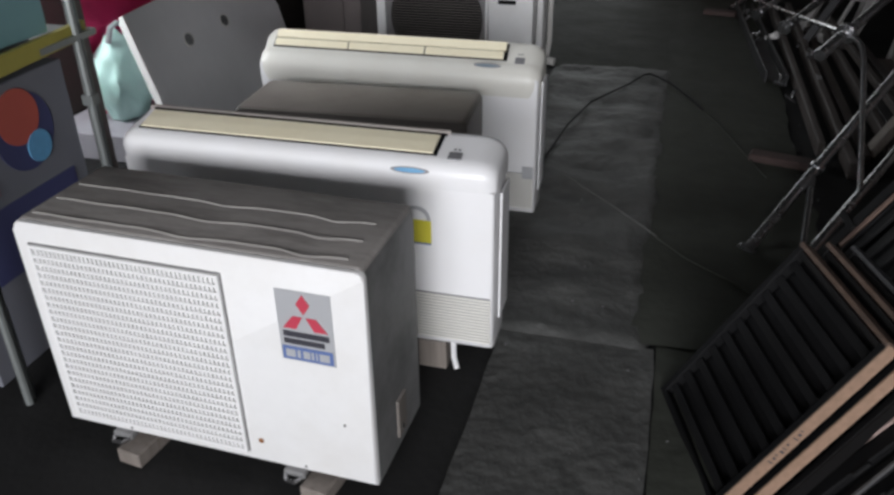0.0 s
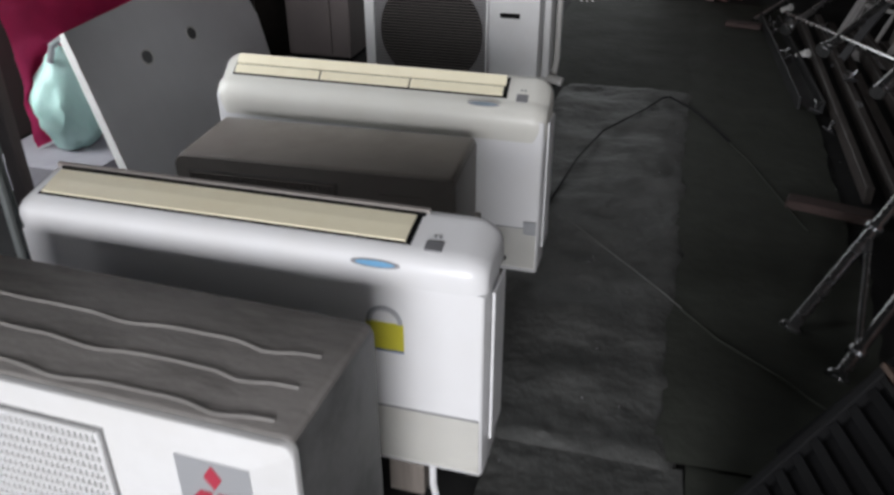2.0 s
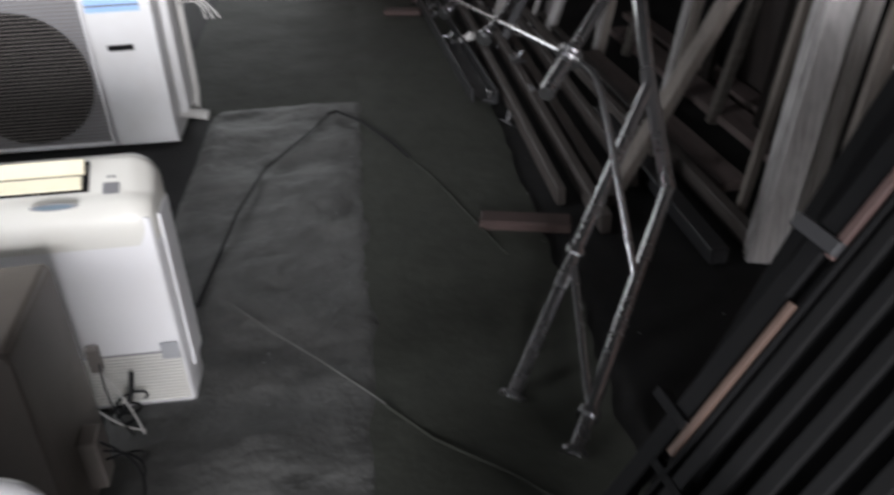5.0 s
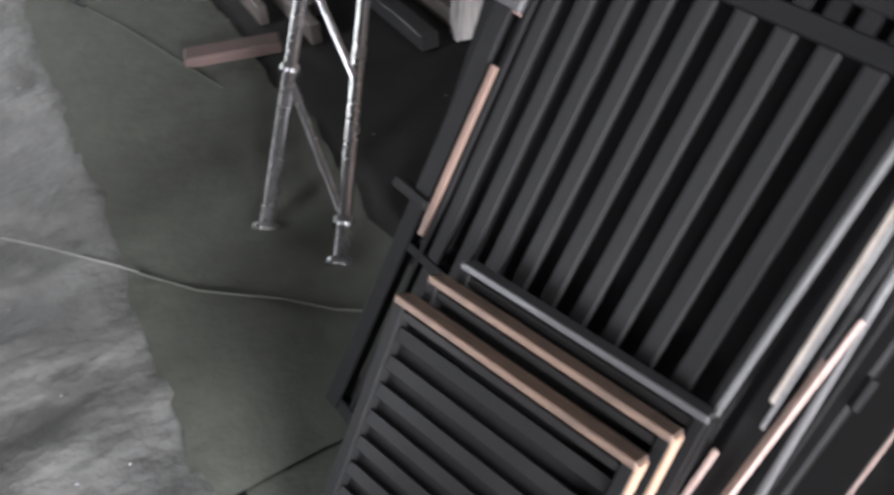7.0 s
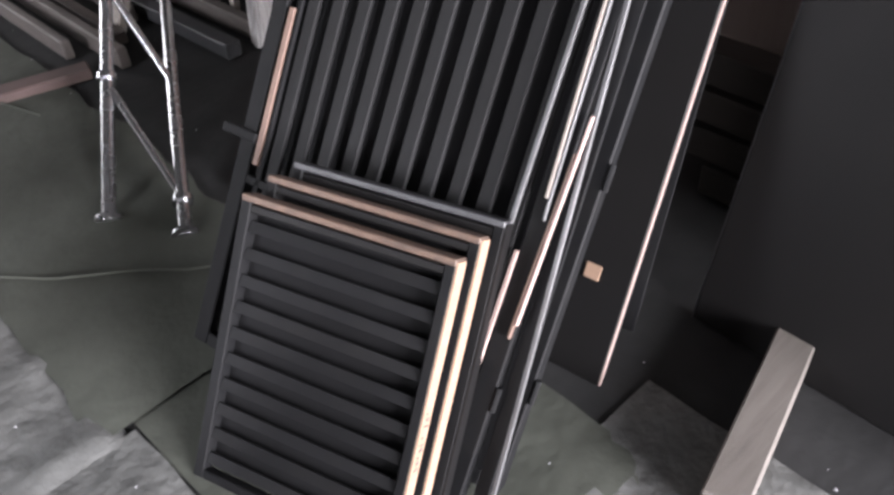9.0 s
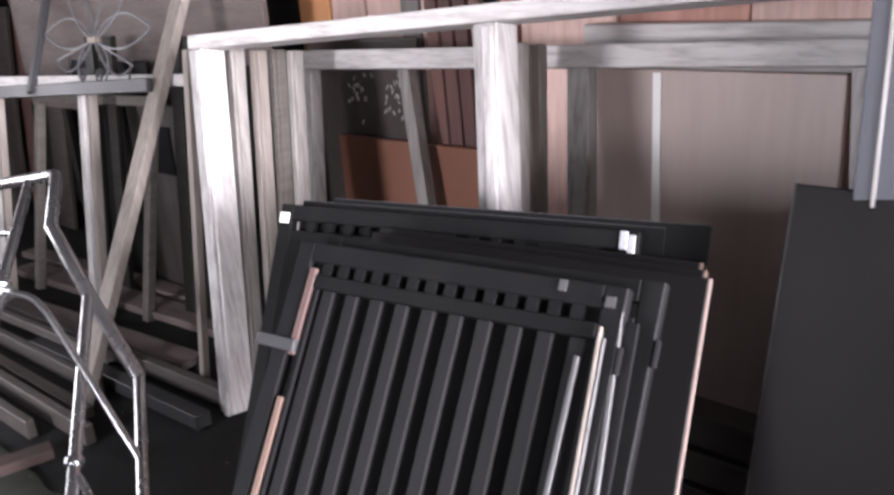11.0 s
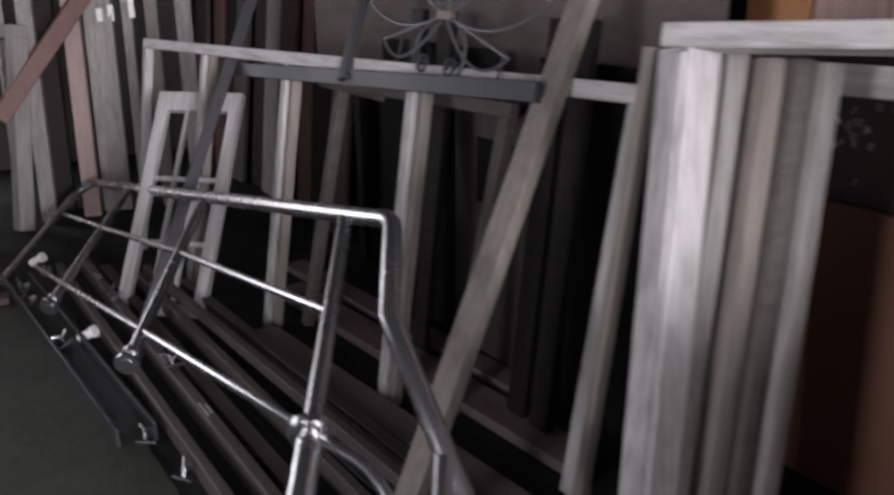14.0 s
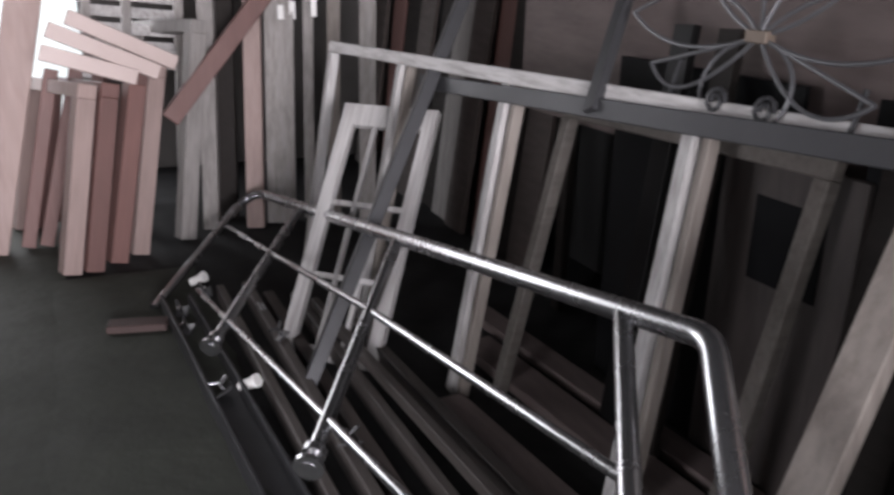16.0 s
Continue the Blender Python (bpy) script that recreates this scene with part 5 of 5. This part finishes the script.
solid("red_post", beam((0.66, 7.95, 0.68), (1.40, 8.02, 1.56), 0.10, 0.06, (0, -1, 0), 0.004), red_wood, "reddish post lying slanted on the stack", "post")

for p, q in (((0.11, 7.60, 1.19), (0.60, 7.66, 0.97)), ((0.07, 7.55, 1.09), (0.49, 7.60, 0.955)), ((0.20, 7.72, 1.24), (0.70, 7.78, 1.0))):
    solid("slanted_board", beam(p, q, 0.075, 0.03, (0, -1, 0.2), 0.003), pale_panel, "pale board lying slanted on the timber stack", "board", group="slanted pale boards")

# ---- stainless stair railing leaning along the aisle ----
rail = thing("stair_railing", "polished stainless stair railing leaning against the frames", "railing", pose(0.6, 5.0, 0))
C, P1, P2, P3, FAR = Vector((1.176, 4.231, 0.893)), Vector((1.166, 4.475, 0.85)), Vector((1.146, 5.691, 0.634)), Vector((1.121, 6.914, 0.417)), Vector((1.10, 7.95, 0.235))
KN, EL, KK = Vector((1.003, 3.958, 0.765)), Vector((0.969, 3.69, 0.572)), Vector((0.986, 3.475, 0.304))
FA, FB = Vector((0.386, 2.905, 0.012)), Vector((0.50, 2.675, 0.012))
B1, B2, B3 = Vector((0.622, 3.635, 0.59)), Vector((0.601, 4.842, 0.391)), Vector((0.545, 6.02, 0.18))
bend = bez(P3.lerp(FAR, 0.72), FAR + Vector((0.0, 0.10, -0.02)), Vector((0.93, 7.78, 0.16)), 6)
top = [KK, EL, KN] + bez(KN.lerp(C, 0.86), C, C.lerp(P1, 0.16), 4) + [P1, P2, P3] + bend
part("handrail", tube(top, 0.025, 14), stainless, rail, here=True, smooth=True)
part("end_leg", tube([bend[-1], (0.419, 6.871, 0.02)], 0.02, 10), stainless, rail, here=True, smooth=True)
for a, b in ((P1, B1), (P2, B2), (P3, B3), (EL, FA), (KK, FB)):
    po = part("post", tube([a, b], 0.02, 12), stainless, rail, here=True, smooth=True)
    d = (a - b).normalized()
    if b is not B1:
        part("base_flange", disc(b + d * 0.008, d, 0.038, 0.012, 18), stainless, po, "round base flange", here=True, smooth=True)
    u = 0.13 if b is FB else 0.42 if b is FA else 0.2 if b is B1 else 0.05
    part("collar", disc(b.lerp(a, u), d, 0.045 if b is B1 else 0.030, 0.02, 16), stainless, po, "welded collar", here=True, smooth=True)
    if b is B1:
        part("sleeve", tube([b.lerp(a, -0.01), b.lerp(a, u - 0.02)], 0.026, 14), stainless, po, "wider steel sleeve", here=True, smooth=True)
part("mid_rail", tube([P1.lerp(B1, 0.43), P2.lerp(B2, 0.40), P3.lerp(B3, 0.39), (0.87, 7.55, 0.16)], 0.012, 10), stainless, rail, here=True, smooth=True)
LOW = Vector((0.775, 3.604, 0.645))
part("mid_rail", tube([P3.lerp(B3, 0.84).lerp(P2.lerp(B2, 0.84), -0.55), P3.lerp(B3, 0.84), P2.lerp(B2, 0.84), P1.lerp(B1, 0.80)] + bez(P1.lerp(B1, 0.80).lerp(LOW, 0.7), LOW, LOW.lerp(KK.lerp(FB, 0.40), 0.2), 4) + [KK.lerp(FB, 0.40)], 0.012, 10), stainless, rail, here=True, smooth=True)
part("mid_rail", tube([EL.lerp(FA, 0.60), KK.lerp(FB, 0.86)], 0.012, 10), stainless, rail, here=True, smooth=True)

# lengths of timber and steel lying on the floor under the railing
LYING = [((0.765, 3.95, 0.045), (0.72, 6.9, 0.045), 0.035, 0.075, dusty_beam), ((0.875, 3.72, 0.045), (0.84, 6.9, 0.045), 0.04, 0.08, dusty_beam), ((0.955, 3.9, 0.035), (0.92, 6.8, 0.035), 0.05, 0.05, brown_board),
         ((1.085, 4.05, 0.045), (1.02, 6.7, 0.045), 0.035, 0.075, dusty_beam), ((1.185, 3.46, 0.04), (1.13, 4.75, 0.04), 0.065, 0.06, dull_steel), ((1.19, 4.15, 0.105), (1.06, 6.5, 0.10), 0.035, 0.045, dusty_beam), ((1.335, 3.52, 0.045), (1.18, 6.3, 0.045), 0.045, 0.075, dusty_beam)]
for p, q, w, h, mt in LYING:
    solid("lying_beam", beam(p, q, w, h, bevel=0.004), mt, "long dusty brown beam lying on the floor under the railing", "beam", group="beams on the floor")
for p, q, w in (((1.45, 3.95, 0.03), (1.30, 5.6, 0.03), 0.12), ((1.75, 4.1, 0.03), (1.60, 6.0, 0.03), 0.15), ((1.90, 4.5, 0.03), (1.76, 6.3, 0.03), 0.11)):
    solid("floor_board", beam(p, q, w, 0.04, bevel=0.004), rose_board, "dusty reddish brown board lying flat by the frames' feet", "plank", group="boards lying by the frames")
ch = thing("steel_channel", "open dark steel channel lying under the railing", "channel", pose(0.60, 5.8, 0), "beams on the floor")
for dx, w, h, z in ((0.0, 0.012, 0.085, 0.0475), (0.12, 0.012, 0.07, 0.04), (0.06, 0.132, 0.008, 0.011)):
    part("web" if w > 0.1 else "flange", beam((0.575 + dx, 5.03, z), (0.455 + dx, 6.85, z), w, h, bevel=0.001), dull_steel, ch, here=True)
for x, y in ((0.844, 6.57), (0.856, 5.47), (0.861, 5.0)):
    solid("chalk_mark", box((x - 0.012, y - 0.05, 0.0852), (x - 0.004, y + 0.05, 0.0862)), silver_plate, "short white painted stroke on a beam", "mark", group="painted strokes")
    solid("chalk_mark", box((x + 0.004, y - 0.04, 0.0852), (x + 0.012, y + 0.03, 0.0862)), silver_plate, "short white painted stroke on a beam", "mark", group="painted strokes")
for c in ((0.58, 5.95, 0.03), (0.53, 6.55, 0.03), (0.69, 4.72, 0.03), (0.86, 5.35, 0.098), (0.85, 6.2, 0.098), (0.66, 6.95, 0.03), (0.53, 6.75, 0.03), (0.65, 4.99, 0.03)):
    br = thing("railing_bracket", "small bright steel bracket among the beams", "bracket", pose(*c, 20, 30, c[1] * 90), "steel brackets")
    part("plate", box((-0.03, -0.03, 0), (0.03, 0.03, 0.006), 0.002, seg=1), strip_steel, br)
    part("arm", tube([(0, 0, 0), (0, 0.01, 0.045), (0.03, 0.02, 0.06)], 0.007, 8), stainless, br)
    part("arm", tube([(0, 0, 0.03), (-0.035, -0.01, 0.05)], 0.007, 8), stainless, br)
for x, y, z in ((0.66, 5.93, 0.06), (0.63, 6.98, 0.09)):
    cn = thing("pipe_connector", "white plastic pipe connector among the beams", "connector", pose(x, y, z, 60, 20, 40), "pipe connectors")
    part("sleeve", tube([(0, 0, -0.035), (0, 0, 0.035)], 0.02, 12), board_edge, cn, smooth=True)
    part("collar", tube([(0, 0, 0.03), (0, 0, 0.045)], 0.026, 12), board_edge, cn, smooth=True)
solid("wood_offcut", beam((0.22, 6.69, 0.035), (0.455, 6.64, 0.035), 0.09, 0.035, bevel=0.004), faded_red, "reddish wood offcut lying on the mat", "offcut")
solid("wood_offcut", beam((0.44, 3.85, 0.03), (0.76, 3.77, 0.03), 0.085, 0.04, bevel=0.006), faded_red, "reddish wood offcut on the floor by the railing", "offcut")

# dry flakes and crumbs on the floor
rng = random.Random(11)
bm = bmesh.new()
for k in range(90):
    x, y = rng.uniform(-0.4, 1.1), rng.uniform(0.7, 4.6)
    r, h = rng.uniform(0.002, 0.006), rng.uniform(0.001, 0.003)
    z = 0.016 if x < 0.05 and y > 2.1 else 0.013
    a = rng.uniform(0, 3)
    vs = [bm.verts.new((x + r * math.cos(a + i * 2.1) * rng.uniform(0.6, 1.3), y + r * math.sin(a + i * 2.1), z)) for i in range(3)]
    t0 = bm.verts.new((x, y, z + h))
    bm.faces.new(vs)
    for i in range(3):
        bm.faces.new((vs[i], vs[(i + 1) % 3], t0))
solid("crumbs", bm, grey_plate, "pale crumbs and flakes scattered over the floor", "crumbs", "stuff")
